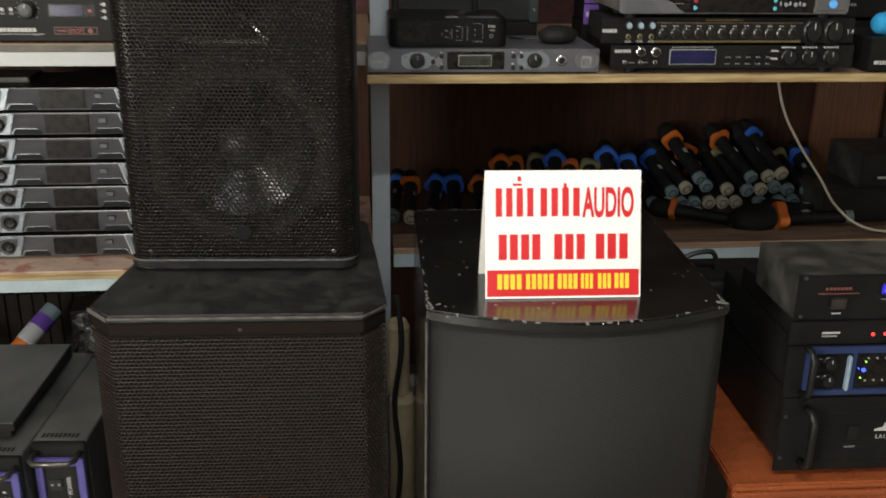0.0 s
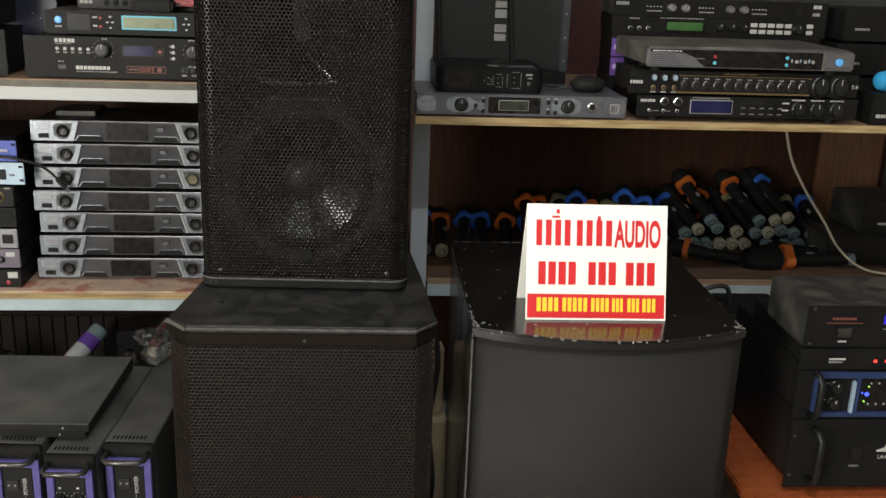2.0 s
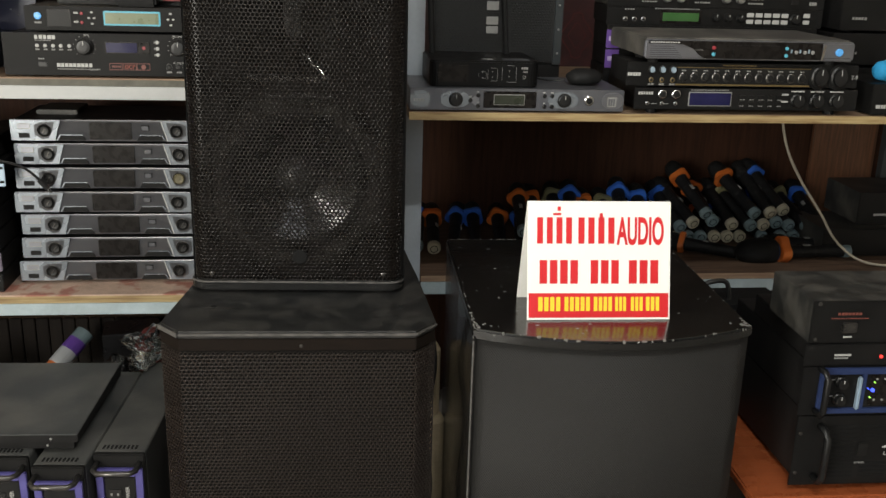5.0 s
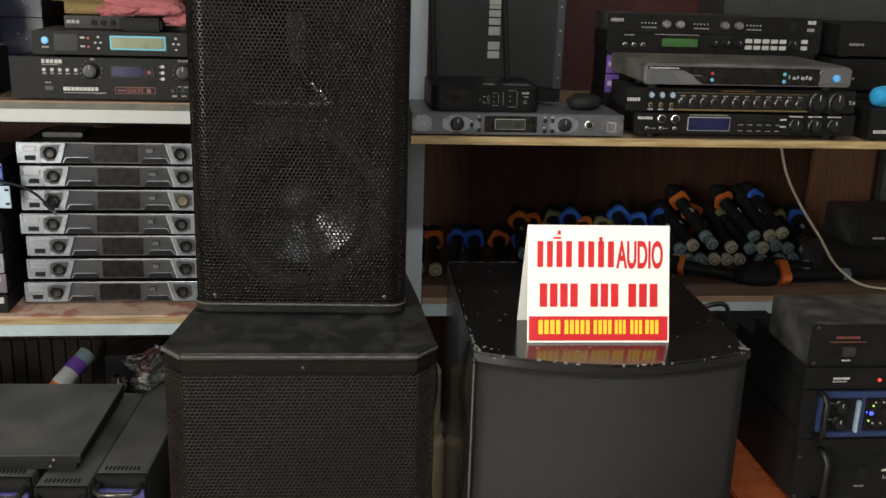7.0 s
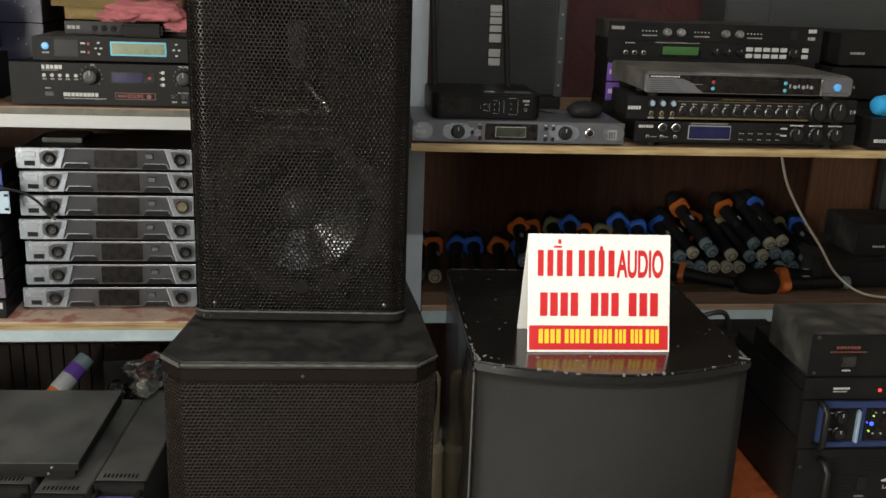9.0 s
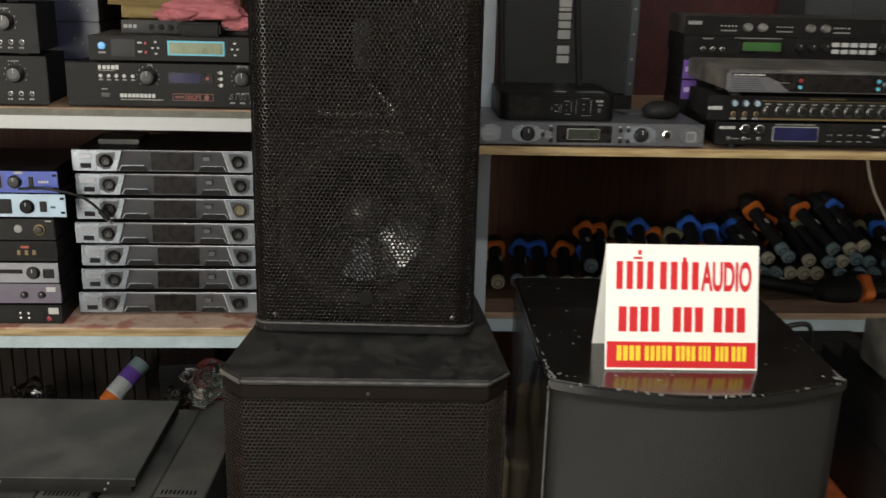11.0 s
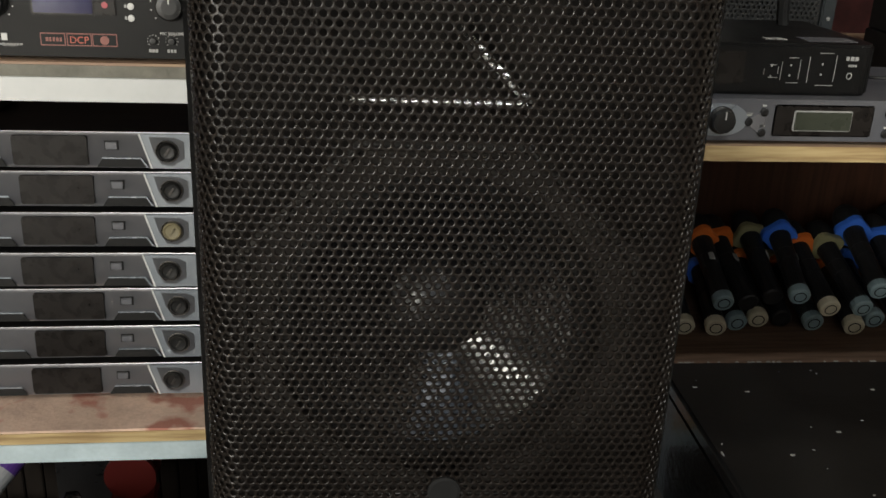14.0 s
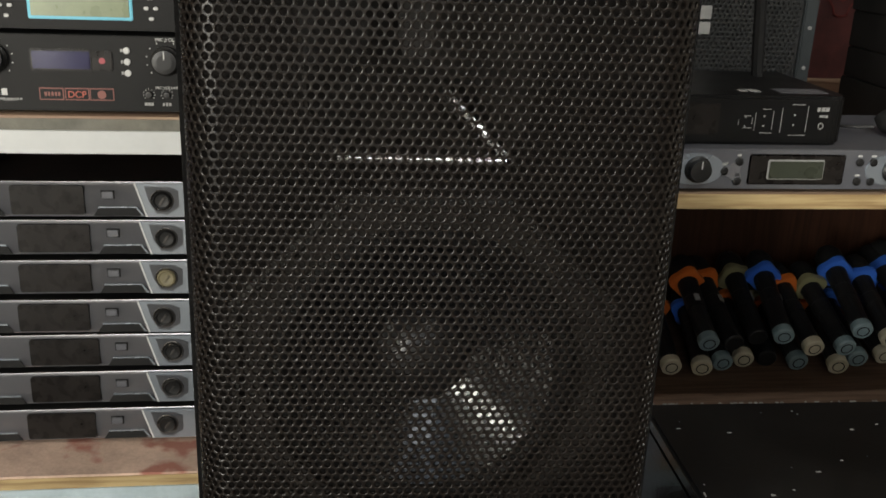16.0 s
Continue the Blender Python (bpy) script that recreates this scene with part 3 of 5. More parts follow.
def oct_ring(r, n=32):
    out = []
    for i in range(n):
        a = 2 * math.pi * i / n
        k = (a + math.pi / 8) % (math.pi / 4) - math.pi / 8
        out.append((CX + r / math.cos(k) * math.cos(a), CZ + r / math.cos(k) * math.sin(a)))
    return out


bf = bmesh.new()
es = ring_edges(bf, [(-hw + 0.012, 0.02), (hw - 0.012, 0.02), (hw - 0.012, H - 0.012), (-hw + 0.012, H - 0.012)], 0.034)
es += ring_edges(bf, oct_ring(0.166), 0.034)
es += ring_edges(bf, mouth, 0.034)
bmesh.ops.triangle_fill(bf, edges=es, use_beauty=True, use_dissolve=False)
bmesh.ops.recalc_face_normals(bf, faces=bf.faces[:])
part("baffle", bf, "baffle", sp, "black baffle behind the grille")
bz = bmesh.new()
rings = [[bz.verts.new((x, y, z)) for x, z in oct_ring(r)] for r, y in ((0.1690, 0.0337), (0.1645, 0.0311), (0.161, 0.0311), (0.158, 0.0360))]
rings.append([bz.verts.new((CX + (CR + 0.002) * math.cos(2 * math.pi * i / 32), 0.0378, CZ + (CR + 0.002) * math.sin(2 * math.pi * i / 32))) for i in range(32)])
for a, b in zip(rings, rings[1:]):
    for i in range(32):
        bz.faces.new((a[i], a[(i + 1) % 32], b[(i + 1) % 32], b[i]))
bmesh.ops.recalc_face_normals(bz, faces=bz.faces[:])
part("baffle_rim", bz, "rim", sp, "eight-sided raised rim round the driver")
# Bead added so that the rim's edge shows a line of highlight.
bead = [(x, 0.0312, z) for x, z in oct_ring(0.1628)]
part("rim_highlight_bead", tube(bead + bead[:1], 0.0022, 6), "bead", sp, "thin glossy bead added to carry the rim's highlight")
drv = part("driver_frame", lathe([(CR + 0.008, 0.052), (CR + 0.008, 0.044), (CR - 0.002, 0.043), (CR - 0.002, 0.052)], 64, dm, closed=False), "horn", sp, "round driver frame")
part("surround", lathe([(CR, 0.047), (CR - 0.007, 0.041), (CR - 0.015, 0.041), (CR - 0.022, 0.049)], 64, dm, closed=False), "rubber", drv, "", True)
part("cone", lathe([(CR - 0.022, 0.049), (0.098, 0.0573), (0.078, 0.0656), (0.059, 0.0735), (0.040, 0.0813)], 64, dm, closed=False), "cone", drv, "glossy black paper cone", True)
part("dust_cap", lathe([(0.044, 0.0815), (0.042, 0.075), (0.034, 0.067), (0.020, 0.0615), (0.001, 0.0595)], 32, dm, closed=False), "cap_gloss", drv, "", True)
part("badge", lathe([(0.0145, 0.03), (0.0145, -0.002), (0.012, -0.003)], 24, Matrix.Translation((0.004, 0.0, 0.070))), "void", sp, "small round black badge")
hb = bmesh.new()
levels = []
HX, HZ = -0.015, 0.525
for s, t_, y in ((1.03, 1.03, 0.033), (1.0, 1.0, 0.031), (0.86, 0.90, 0.050), (0.46, 0.62, 0.095), (0.18, 0.42, 0.14)):
    levels.append([hb.verts.new((HX + (x - HX) * s, y, HZ + (z - HZ) * t_)) for x, z in mouth])
for a, b in zip(levels, levels[1:]):
    for i in range(8):
        hb.faces.new((a[i], a[(i + 1) % 8], b[(i + 1) % 8], b[i]))
hb.faces.new(levels[-1])
bmesh.ops.recalc_face_normals(hb, faces=hb.faces[:])
horn = part("horn", hb, "horn", sp, "flared black tweeter horn")
# Chrome lip and ridge stand for highlights on black plastic; web carries the ridge.
part("horn_lip_glint", tube([(-0.082, 0.031, 0.4095), (-0.081, 0.027, 0.4085), (0.056, 0.027, 0.4085), (0.057, 0.031, 0.4095)], 0.0044), "chrome", horn)
part("throat_ridge_glint", tube(smooth_path([(0.055, 0.031, 0.412), (0.041, 0.036, 0.426), (0.024, 0.043, 0.443), (0.006, 0.056, 0.461)]), 0.0042), "chrome", horn)
part("throat_web", prism([(0.055, 0.417), (0.022, 0.447), (0.004, 0.464), (0.004, 0.45), (0.04, 0.417)], 0.056, 0.10), "horn", horn)
for hx in (-0.081, 0.057):
    part("horn_screw", lathe([(0.004, 0.031), (0.004, 0.028), (0.002, 0.027)], 10, Matrix.Translation((hx, 0, 0.412))), "chrome_dull", horn)
for bx_, bz_ in ((-0.165, 0.035), (0.165, 0.035), (-0.11, 0.628), (0.09, 0.628)):
    part("grille_screw", lathe([(0.004, 0.001), (0.004, -0.0012), (0.002, -0.002)], 10, Matrix.Translation((bx_, 0, bz_))), "chrome_dark", sp)

# ---------------- subwoofer under it ----------------
s1 = thing("subwoofer", (-0.208, 1.472, FZ), "black subwoofer with cut-off corners and a brown-black perforated grille", "subwoofer", rz=-2.0)
TOP = 0.677 - FZ
plan = [(-0.257, 0.045), (-0.216, 0.0), (0.206, 0.0), (0.244, 0.045), (0.22, 0.32), (0.20, 0.50), (-0.20, 0.50), (-0.225, 0.32)]
part("top_cap", prism(plan, TOP - 0.014, TOP, 0.005, "z"), "cab_top", s1, "dusty textured black top cap")
inner = [(-0.246, 0.062), (-0.208, 0.014), (0.198, 0.014), (0.232, 0.062), (0.212, 0.32), (0.19, 0.49), (-0.19, 0.49), (-0.215, 0.32)]
part("cabinet", prism(inner, 0.03, TOP - 0.014, 0.0, "z"), "void", s1)
part("base_cap", prism(plan, 0.0, 0.035, 0.005, "z"), "cab", s1)
g_at, g_len = outline([(-0.254, 0.064), (-0.2545, 0.047), (-0.214, 0.003), (0.204, 0.003), (0.2415, 0.047), (0.241, 0.064)])
hex_grille("grille", s1, "grille_sub", g_at, g_len, 0.036, TOP - 0.037, 0.0080, 0.0030, 8, "brown-black perforated steel grille")
part("grille_band", prism([(-0.2545, 0.047), (-0.214, 0.003), (0.204, 0.003), (0.2415, 0.047), (0.235, 0.062), (-0.238, 0.062)], TOP - 0.037, TOP - 0.0145, 0.001, "z"), "band", s1)
part("side_panel", prism([(-0.251, 0.058), (-0.246, 0.058), (-0.215, 0.32), (-0.19, 0.49), (-0.196, 0.494), (-0.221, 0.322)], 0.03, TOP - 0.014, 0.0, "z"), "cab", s1)
part("side_panel", prism([(0.237, 0.058), (0.232, 0.058), (0.212, 0.32), (0.19, 0.49), (0.196, 0.494), (0.217, 0.322)], 0.03, TOP - 0.014, 0.0, "z"), "cab", s1)
part("logo_badge", box(-0.030, 0.031, -0.004, 0.004, 0.392, 0.428, 0.002), "orange_logo", s1, "plain orange logo badge")
part("band_screw", lathe([(0.0035, 0.001), (0.0035, -0.001), (0.002, -0.002)], 10, Matrix.Translation((0.0, 0.004, TOP - 0.028))), "chrome_dark", s1)
for sx in (-0.17, 0.18):
    part("cap_screw", box(sx - 0.005, sx + 0.005, 0.12, 0.13, TOP - 0.0005, TOP + 0.0012, 0.0005), "rubber", s1)

part("worn_edge", box(-0.214, 0.204, -0.0008, 0.0016, TOP - 0.0075, TOP - 0.0030, 0.0006), "edge_wear_glint", s1)
for (xa, ya), (xb, yb) in (((-0.257, 0.045), (-0.216, 0.0)), ((0.206, 0.0), (0.244, 0.045))):
    nrm = math.hypot(xb - xa, yb - ya)
    ox, oy = (yb - ya) / nrm * 0.0008, -(xb - xa) / nrm * 0.0008
    part("worn_edge", prism([(xa + ox, ya + oy), (xb + ox, yb + oy), (xb - ox * 2, yb - oy * 2), (xa - ox * 2, ya - oy * 2)], TOP - (0.011 if xa < 0 else 0.006), TOP - 0.0022, 0.0003, "z"), "edge_wear_glint", s1)

# ---------------- second subwoofer with a bowed front ----------------
s2 = thing("subwoofer", (0.366, 1.484, FZ), "worn gloss-black subwoofer with a bowed dark grey front", "subwoofer", rz=-1.2)
T2 = 0.671 - FZ
bow = [(-0.263 + 0.526 * i / 20, -0.068 * math.sin(math.pi * i / 20) ** 0.9) for i in range(21)]
part("cabinet", prism([(-0.262, 0.012), (0.262, 0.012), (0.262, 0.555), (-0.262, 0.555)], 0.0, T2 - 0.02, 0.003, "z"), "gloss", s2)
part("top_panel", prism(bow + [(0.263, 0.56), (-0.263, 0.56)], T2 - 0.02, T2, 0.004, "z"), "gloss", s2, "scuffed gloss-black top with chipped edges")
bw2 = [(x * 0.985, y + 0.008) for x, y in bow]
part("grille", prism(bw2 + [(0.255, 0.0125), (-0.255, 0.0125)], 0.01, T2 - 0.021, 0.0, "z"), "foamgrille", s2, "fine dark grey cloth front", True)
part("corner_trim", box(-0.264, -0.258, 0.001, 0.014, 0.0, T2 - 0.02, 0.002), "gloss", s2)
# chipped paint: specks along the front edge, thicker at the corners and down the sides
for i in range(18):
    u = random.random() ** 2 * 0.5
    u = u if random.random() < 0.5 else 1 - u
    x, y = bow[int(u * 20)]
    x += random.uniform(-0.012, 0.012)
    x = min(max(x, -0.262), 0.262)
    ln = 0.0006 + 0.005 * random.random() ** 3
    part("paint_chip", box(x - ln, x + ln, y + 0.0006, y + random.uniform(0.002, 0.006), T2 - random.uniform(0.0005, 0.004), T2 + 0.0005, 0.0003), "chip", s2)
for i in range(30):
    y = random.uniform(0.0, 0.5) * random.random()
    sd = -1 if random.random() < 0.55 else 1
    x = sd * (0.261 - abs(random.gauss(0, 0.004)))
    part("paint_chip", box(x - random.uniform(0.0006, 0.0022), x + 0.0008, y, y + random.uniform(0.002, 0.010), T2 - 0.001, T2 + 0.0005, 0.0002), "chip", s2)
for i in range(64):
    x, y = random.uniform(-0.25, 0.25), random.uniform(-0.04, 0.54)
    a = random.uniform(0.0003, 0.0014)
    part("scuff", box(x - a * random.uniform(1, 4), x + a, y - a, y + a * random.uniform(0.5, 2), T2 - 0.001, T2 + 0.0004), "chip", s2)
for i in range(34):
    x = -0.25 + 0.5 * random.random() ** 1.6
    part("paint_chip", box(x - random.uniform(0.0006, 0.005), x + 0.001, 0.5575 + random.uniform(-0.002, 0.0), 0.5600, T2 - 0.002, T2 + 0.0005, 0.0002), "chip", s2)
for i in range(18):
    z = T2 - 0.02 - random.random() ** 1.5 * 0.5
    part("paint_chip", box(-0.2635, -0.2610, 0.002 + random.uniform(0, 0.006), 0.006 + random.uniform(0.002, 0.006), z, z + random.uniform(0.002, 0.012), 0.0002), "chip", s2)

# flakes lost at the two front corners, and the rubbed upright edge below one of them
for sd in (-1, 1):
    for i in range(11):
        x, y = sd * (0.259 - abs(random.gauss(0, 0.013))), 0.004 + abs(random.gauss(0, 0.016))
        y = max(y, 0.004 - 0.2 * (0.263 - abs(x)))
        a0, r0 = random.uniform(0, 6.28), random.uniform(0.0012, 0.0048)
        flake = [(min(max(x + r0 * random.uniform(0.4, 1.3) * math.cos(a0 + k * 1.2566), -0.2625), 0.2625), y + r0 * random.uniform(0.4, 1.6) * math.sin(a0 + k * 1.2566)) for k in range(5)]
        part("paint_chip", prism(flake, T2 - 0.001, T2 + random.uniform(0.0004, 0.0009), 0.0, "z"), "chip", s2)
part("worn_edge", prism([(-0.2648, 0.0005), (-0.2618, -0.0012), (-0.2612, 0.001), (-0.2640, 0.0026)], 0.02, T2 - 0.024, 0.0004, "z"), "edge_wear_glint", s2, "rubbed upright edge")

# ---------------- table sign ----------------
sg = thing("tent_sign", (0.3445, 1.524, 0.6715), "white folded card sign with red lettering and a red foot band", "sign", rz=-1.5)
lean = 16.0
face = part("front_leaf", box(-0.1365, 0.1365, -0.001, 0.0015, 0.0, 0.222, 0.0004), "white", sg)
face.matrix_basis = pose(0, 0, 0.0, -lean, 0, 0)
back = part("back_leaf", box(-0.1365, 0.1365, -0.0015, 0.001, 0.0, 0.222, 0.0004), "white", sg)
back.matrix_basis = pose(0, 0.1235, 0.0, lean, 0, 0)
part("red_band", box(-0.1335, 0.1335, -0.0016, 0, 0.004, 0.050, 0.0003), "red", face)


def sign_bars(text, x0, x1, z, h, material, parent, ratio=0.62):
    """Lettering reduced to one plain bar a letter."""
    step = (x1 - x0) / len(text)
    for i, c in enumerate(text):
        if c == "x":
            part("letter_bar", box(x0 + (i + 0.5 - ratio / 2) * step, x0 + (i + 0.5 + ratio / 2) * step, -0.0021, 0, z, z + h), material, parent)


for word, x0, x1 in (("xxxx", -0.122, -0.049), ("xxxx", -0.044, 0.032)):
    sign_bars(word, x0, x1, 0.143, 0.049, "red", face, 0.6)
letters("AUDIO", 0.0700, "red", face, Matrix.Translation((0.0790, -0.0012, 0.143)) @ FRONT, squeeze=0.40, bold=0.0022)
for word, x0, x1 in (("xxxx", -0.116, -0.038), ("xxx", -0.019, 0.040), ("xxx", 0.054, 0.116)):
    sign_bars(word, x0, x1, 0.068, 0.044, "red", face, 0.72)
for word, x0, x1 in (("xxxx", -0.117, -0.072), ("xxxxx", -0.067, -0.016), ("xxxx", -0.011, 0.026), ("xxx", 0.030, 0.053), ("xxx", 0.060, 0.085), ("xxx", 0.089, 0.117)):
    sign_bars(word, x0, x1, 0.0165, 0.0265, "yellow", face, 0.72)
part("accent_bar", box(-0.088, -0.073, -0.0021, 0, 0.196, 0.200), "red", face)
part("accent_bar", box(-0.080, -0.074, -0.0021, 0, 0.204, 0.212), "red", face)
part("accent_bar", box(0.000, 0.006, -0.0021, 0, 0.190, 0.200), "red", face)

# ---------------- silver receivers stacked on the lower shelf ----------------


def silver_receiver(loc, label, knob_mat="knob"):
    t = thing("wireless_receiver", loc, label, "receiver", "stack of silver receivers")
    w, h, f = 0.482, 0.0590, 0.0065
    part("body", box(0.004, w - 0.004, 0.006, 0.24, f, h - 0.002, 0.0015), "blk", t)
    for fx in (0.04, w - 0.04):
        for fy in (0.03, 0.2):
            part("foot", lathe([(0.01, 0), (0.01, 0.0065)], 10, Matrix.Translation((fx, fy, 0)) @ Matrix.Rotation(radians(90), 4, "X")), "rubber", t)
    fb = bmesh.new()
    rows_ = []
    for q in range(9):
        v = q / 8
        rows_.append([fb.verts.new((x, 0.0045 * (2 * v - 1) ** 2, f + (h - f) * v)) for x in (0.0, w)])
    for a, b in zip(rows_, rows_[1:]):
        fb.faces.new((a[0], a[1], b[1], b[0]))
    for e in (0, 1):
        fb.faces.new([r[e] for r in rows_])
    part("face_panel", fb, "silver", t, "bulging brushed silver front", True)
    for s in (0, 1):
        X = (lambda x: x) if s == 0 else (lambda x: w - x)
        pl = part("end_plate", prism([(X(0.001), f + 0.001), (X(0.104), f + 0.001), (X(0.119), h - 0.001), (X(0.001), h - 0.001)], -0.0022, 0.001, 0.0008), "silver_hi", t, "light silver end plate")
        part("knob_recess", prism([(X(0.058), f + 0.016), (X(0.075), f + 0.005), (X(0.090), f + 0.007), (X(0.100), f + 0.024), (X(0.106), h - 0.005), (X(0.070), h - 0.006), (X(0.058), h - 0.012)], -0.0030, -0.002), "recess", pl)
        part("knob_seat", lathe([(0.0165, 0.0005), (0.0165, -0.0012), (0.0155, -0.0018), (0.0135, -0.0004)], 24, Matrix.Translation((X(0.0815), -0.003, f + 0.0265))), "chrome_dark", pl)
        kb = part("knob", lathe([(0.0135, 0.001), (0.0135, -0.003), (0.0115, -0.005), (0.0095, -0.0035), (0.004, -0.003)], 24, Matrix.Translation((X(0.0815), -0.003, f + 0.0265))), knob_mat if s else "knob", pl)
        part("finger_slot", prism([(X(0.0815) - 0.005, f + 0.0215), (X(0.0815) - 0.002, f + 0.0205), (X(0.0815) + 0.005, f + 0.0315), (X(0.0815) + 0.002, f + 0.0325)], -0.0095, -0.006, 0.0008), knob_mat if s and knob_mat != "knob" else "chrome_dark", kb)
        part("slot", prism([(X(0.112), f + 0.002), (X(0.180), f + 0.002), (X(0.172), f + 0.0145), (X(0.120), f + 0.0145)], -0.0006, 0.001), "rubber", t)
        part("slot_rim", prism([(X(0.118), f + 0.0145), (X(0.173), f + 0.0145), (X(0.172), f + 0.0165), (X(0.1195), f + 0.0165)], -0.0012, 0.001), "silver_hi", t)
        part("slot_rim", prism([(X(0.1085), f + 0.002), (X(0.1115), f + 0.002), (X(0.1205), f + 0.0165), (X(0.1180), f + 0.0165)], -0.0013, 0.001), "silver_hi", t)
        part("plate_edge", prism([(X(0.103), f + 0.001), (X(0.1055), f + 0.001), (X(0.1205), h - 0.001), (X(0.118), h - 0.001)], -0.0028, 0.001), "steel_white" if s else "silver_hi", pl)
    part("display", prism(arc(0.193, f + 0.0085, 0.004, 180, 270) + arc(0.287, f + 0.0085, 0.004, 270, 360) + arc(0.287, h - 0.009, 0.004, 0, 90) + arc(0.193, h - 0.009, 0.004, 90, 180), -0.0018, 0.003, 0.0006), "display", t, "dusty dark display window")
    button(t, 0.324, f + 0.034, 0.016, 0.010, "silver_rx")
    part("button_outline", box(0.3145, 0.3335, -0.0005, 0.001, f + 0.0275, f + 0.0405), "rubber", t)
    part("label_frame", box(0.018, 0.048, -0.0030, -0.002, f + 0.030, f + 0.044), "print_dim", t)
    part("label_plate", box(0.020, 0.046, -0.0034, -0.0028, f + 0.032, f + 0.042), "silver", t)
    part("socket", box(0.020, 0.046, -0.0030, -0.002, f + 0.008, f + 0.020, 0.0008), "rubber", t)
    return t


# each lies a few millimetres out of line with the one below
RX = [-0.952, -0.942, -0.939, -0.947, -0.941, -0.9385, -0.940]
rx = silver_receiver((RX[0], 2.332, 0.4705), "slim silver wireless receiver with two black knobs, stacked")
for i in range(1, 7):
    m = pose(RX[i], 2.332 + 0.004 * (i % 3), 0.4705 + 0.0612 * i, 0, 0, 0.25 * ((i * 5) % 3 - 1))
    if i == 4:
        silver_receiver(m.translation, "slim silver wireless receiver with a yellowed knob", "knob_y")
    else:
        copy_thing(rx, m)
cap = thing("cardboard_piece", (-0.90, 2.42, 0.4705 + 0.0612 * 7 - 0.0042), "dusty flat dark cardboard piece", "cardboard")
part("sheet", box(0, 0.10, 0, 0.12, 0, 0.012, 0.002), "dusty", cap)

# ---------------- mixed units stacked beside them ----------------
zz = 0.470
specs = [
    (0.0, 0.048, "blk_face", "black"), (0.0, 0.050, "purple_grey", "purple-grey"), (0.0, 0.050, "silver", "grey"),
    (0.0, 0.050, "blk", "black"), (0.0, 0.052, "blk_face", "black"), (0.030, 0.056, "ltblue", "light blue"), (0.018, 0.052, "blue_face", "blue"),
]
for k, (extra, hh, fm, cname) in enumerate(specs):
    wide = 0.42 + 2 * extra
    u = rack("audio_processor", (-0.975 + extra - wide, 2.268 + 0.004 * (k % 2), zz), wide, hh, 0.30, cname + " rack processor in a stack of mixed units", "processor", "blk", fm, 0.016 if extra else 0.0, "stack of mixed units", feet=False)
    w = wide
    if k == 6:
        knob(u, w - 0.10, 0.027, 0.016, "knob", 0.012)
        button(u, w - 0.062, 0.027, 0.010, 0.024, "blk_face")
        screen(u, w - 0.2, w - 0.13, 0.012, 0.042, "blk_face", "blue_trim")
        bars(u, w - 0.045, 0.024, 5, 0.004, 0.006, 0.001)
        part("sticker", box(w - 0.10, w - 0.08, -0.0014, 0, 0.046, 0.0515), "cream", u)
    elif k == 5:
        knob(u, w - 0.09, 0.026, 0.017, "grey_face", 0.012)
        button(u, w - 0.052, 0.026, 0.016, 0.026, "blk_face", name="rocker_switch")
        screen(u, w - 0.2, w - 0.13, 0.012, 0.040, "blk_face", "blk_face")
        bars(u, w - 0.035, 0.022, 3, 0.003, 0.005, 0.001, "knob")
    elif k == 4:
        dot(u, w - 0.085, 0.028, 0.010, "print_dim")
        knob(u, w - 0.035, 0.026, 0.011, "knob", 0.01, None, collar="brass")
        bars(u, w - 0.02, 0.046, 3, 0.004, 0.003, 0.001)
    elif k == 3:
        button(u, w - 0.075, 0.036, 0.02, 0.006, "print_red")
        for q in range(3):
            button(u, w - 0.09 + q * 0.018, 0.022, 0.008, 0.012, "brass")
        part("side_vent", box(w - 0.06, w - 0.006, -0.0012, 0, 0.008, 0.044, 0.001), "grey_face", u)
    elif k == 2:
        knob(u, w - 0.06, 0.026, 0.016, "knob", 0.01)
        screen(u, w - 0.035, w - 0.012, 0.014, 0.034, "display", "knob", 0.002)
        part("slot", box(w - 0.2, w - 0.085, -0.0012, 0, 0.024, 0.034), "blk_face", u)
    elif k == 1:
        knob(u, w - 0.088, 0.022, 0.009, "knob", 0.008)
        knob(u, w - 0.046, 0.022, 0.009, "knob", 0.008)
        part("label_plate", box(w - 0.034, w - 0.012, -0.0014, 0, 0.030, 0.042), "print", u)
    else:
        for q in range(4):
            dot(u, w - 0.10 + (q % 2) * 0.02, 0.016 + (q // 2) * 0.012, 0.0035, "chrome")
        part("paper_sticker", box(w - 0.032, w - 0.008, -0.0015, 0, 0.026, 0.042), "print", u)
        dot(u, w - 0.032, 0.014, 0.006, "led_red_off")
        part("side_port", box(w - 0.05, w - 0.045, -0.001, 0, 0.01, 0.03), "display", u)
    zz += hh + 0.0045
cbl = thing("patch_cable", (-0.93, 2.25, 0.772), "short black cable with a plug draped over the receivers", "cable")
part("cord", tube(smooth_path([(-0.12, 0.02, 0.04), (-0.05, 0.0, 0.045), (0.02, 0.03, 0.02), (0.055, 0.055, -0.02)]), 0.0032), "cable_blk", cbl)
part("plug", tube([(0.055, 0.055, -0.02), (0.072, 0.062, -0.045)], 0.007), "cable_blk", cbl)
part("plug_tip", tube([(0.072, 0.062, -0.045), (0.079, 0.064, -0.055)], 0.004), "chrome", cbl)

# ---------------- upper left shelf ----------------
SC = 0.000428
mk = rack("karaoke_processor", (-0.905, 2.230, 1.0160), 0.49, 0.101, 0.26, "charcoal two-unit processor with knobs and a small blue display", "processor", "blk", "grey_face", 0.014)


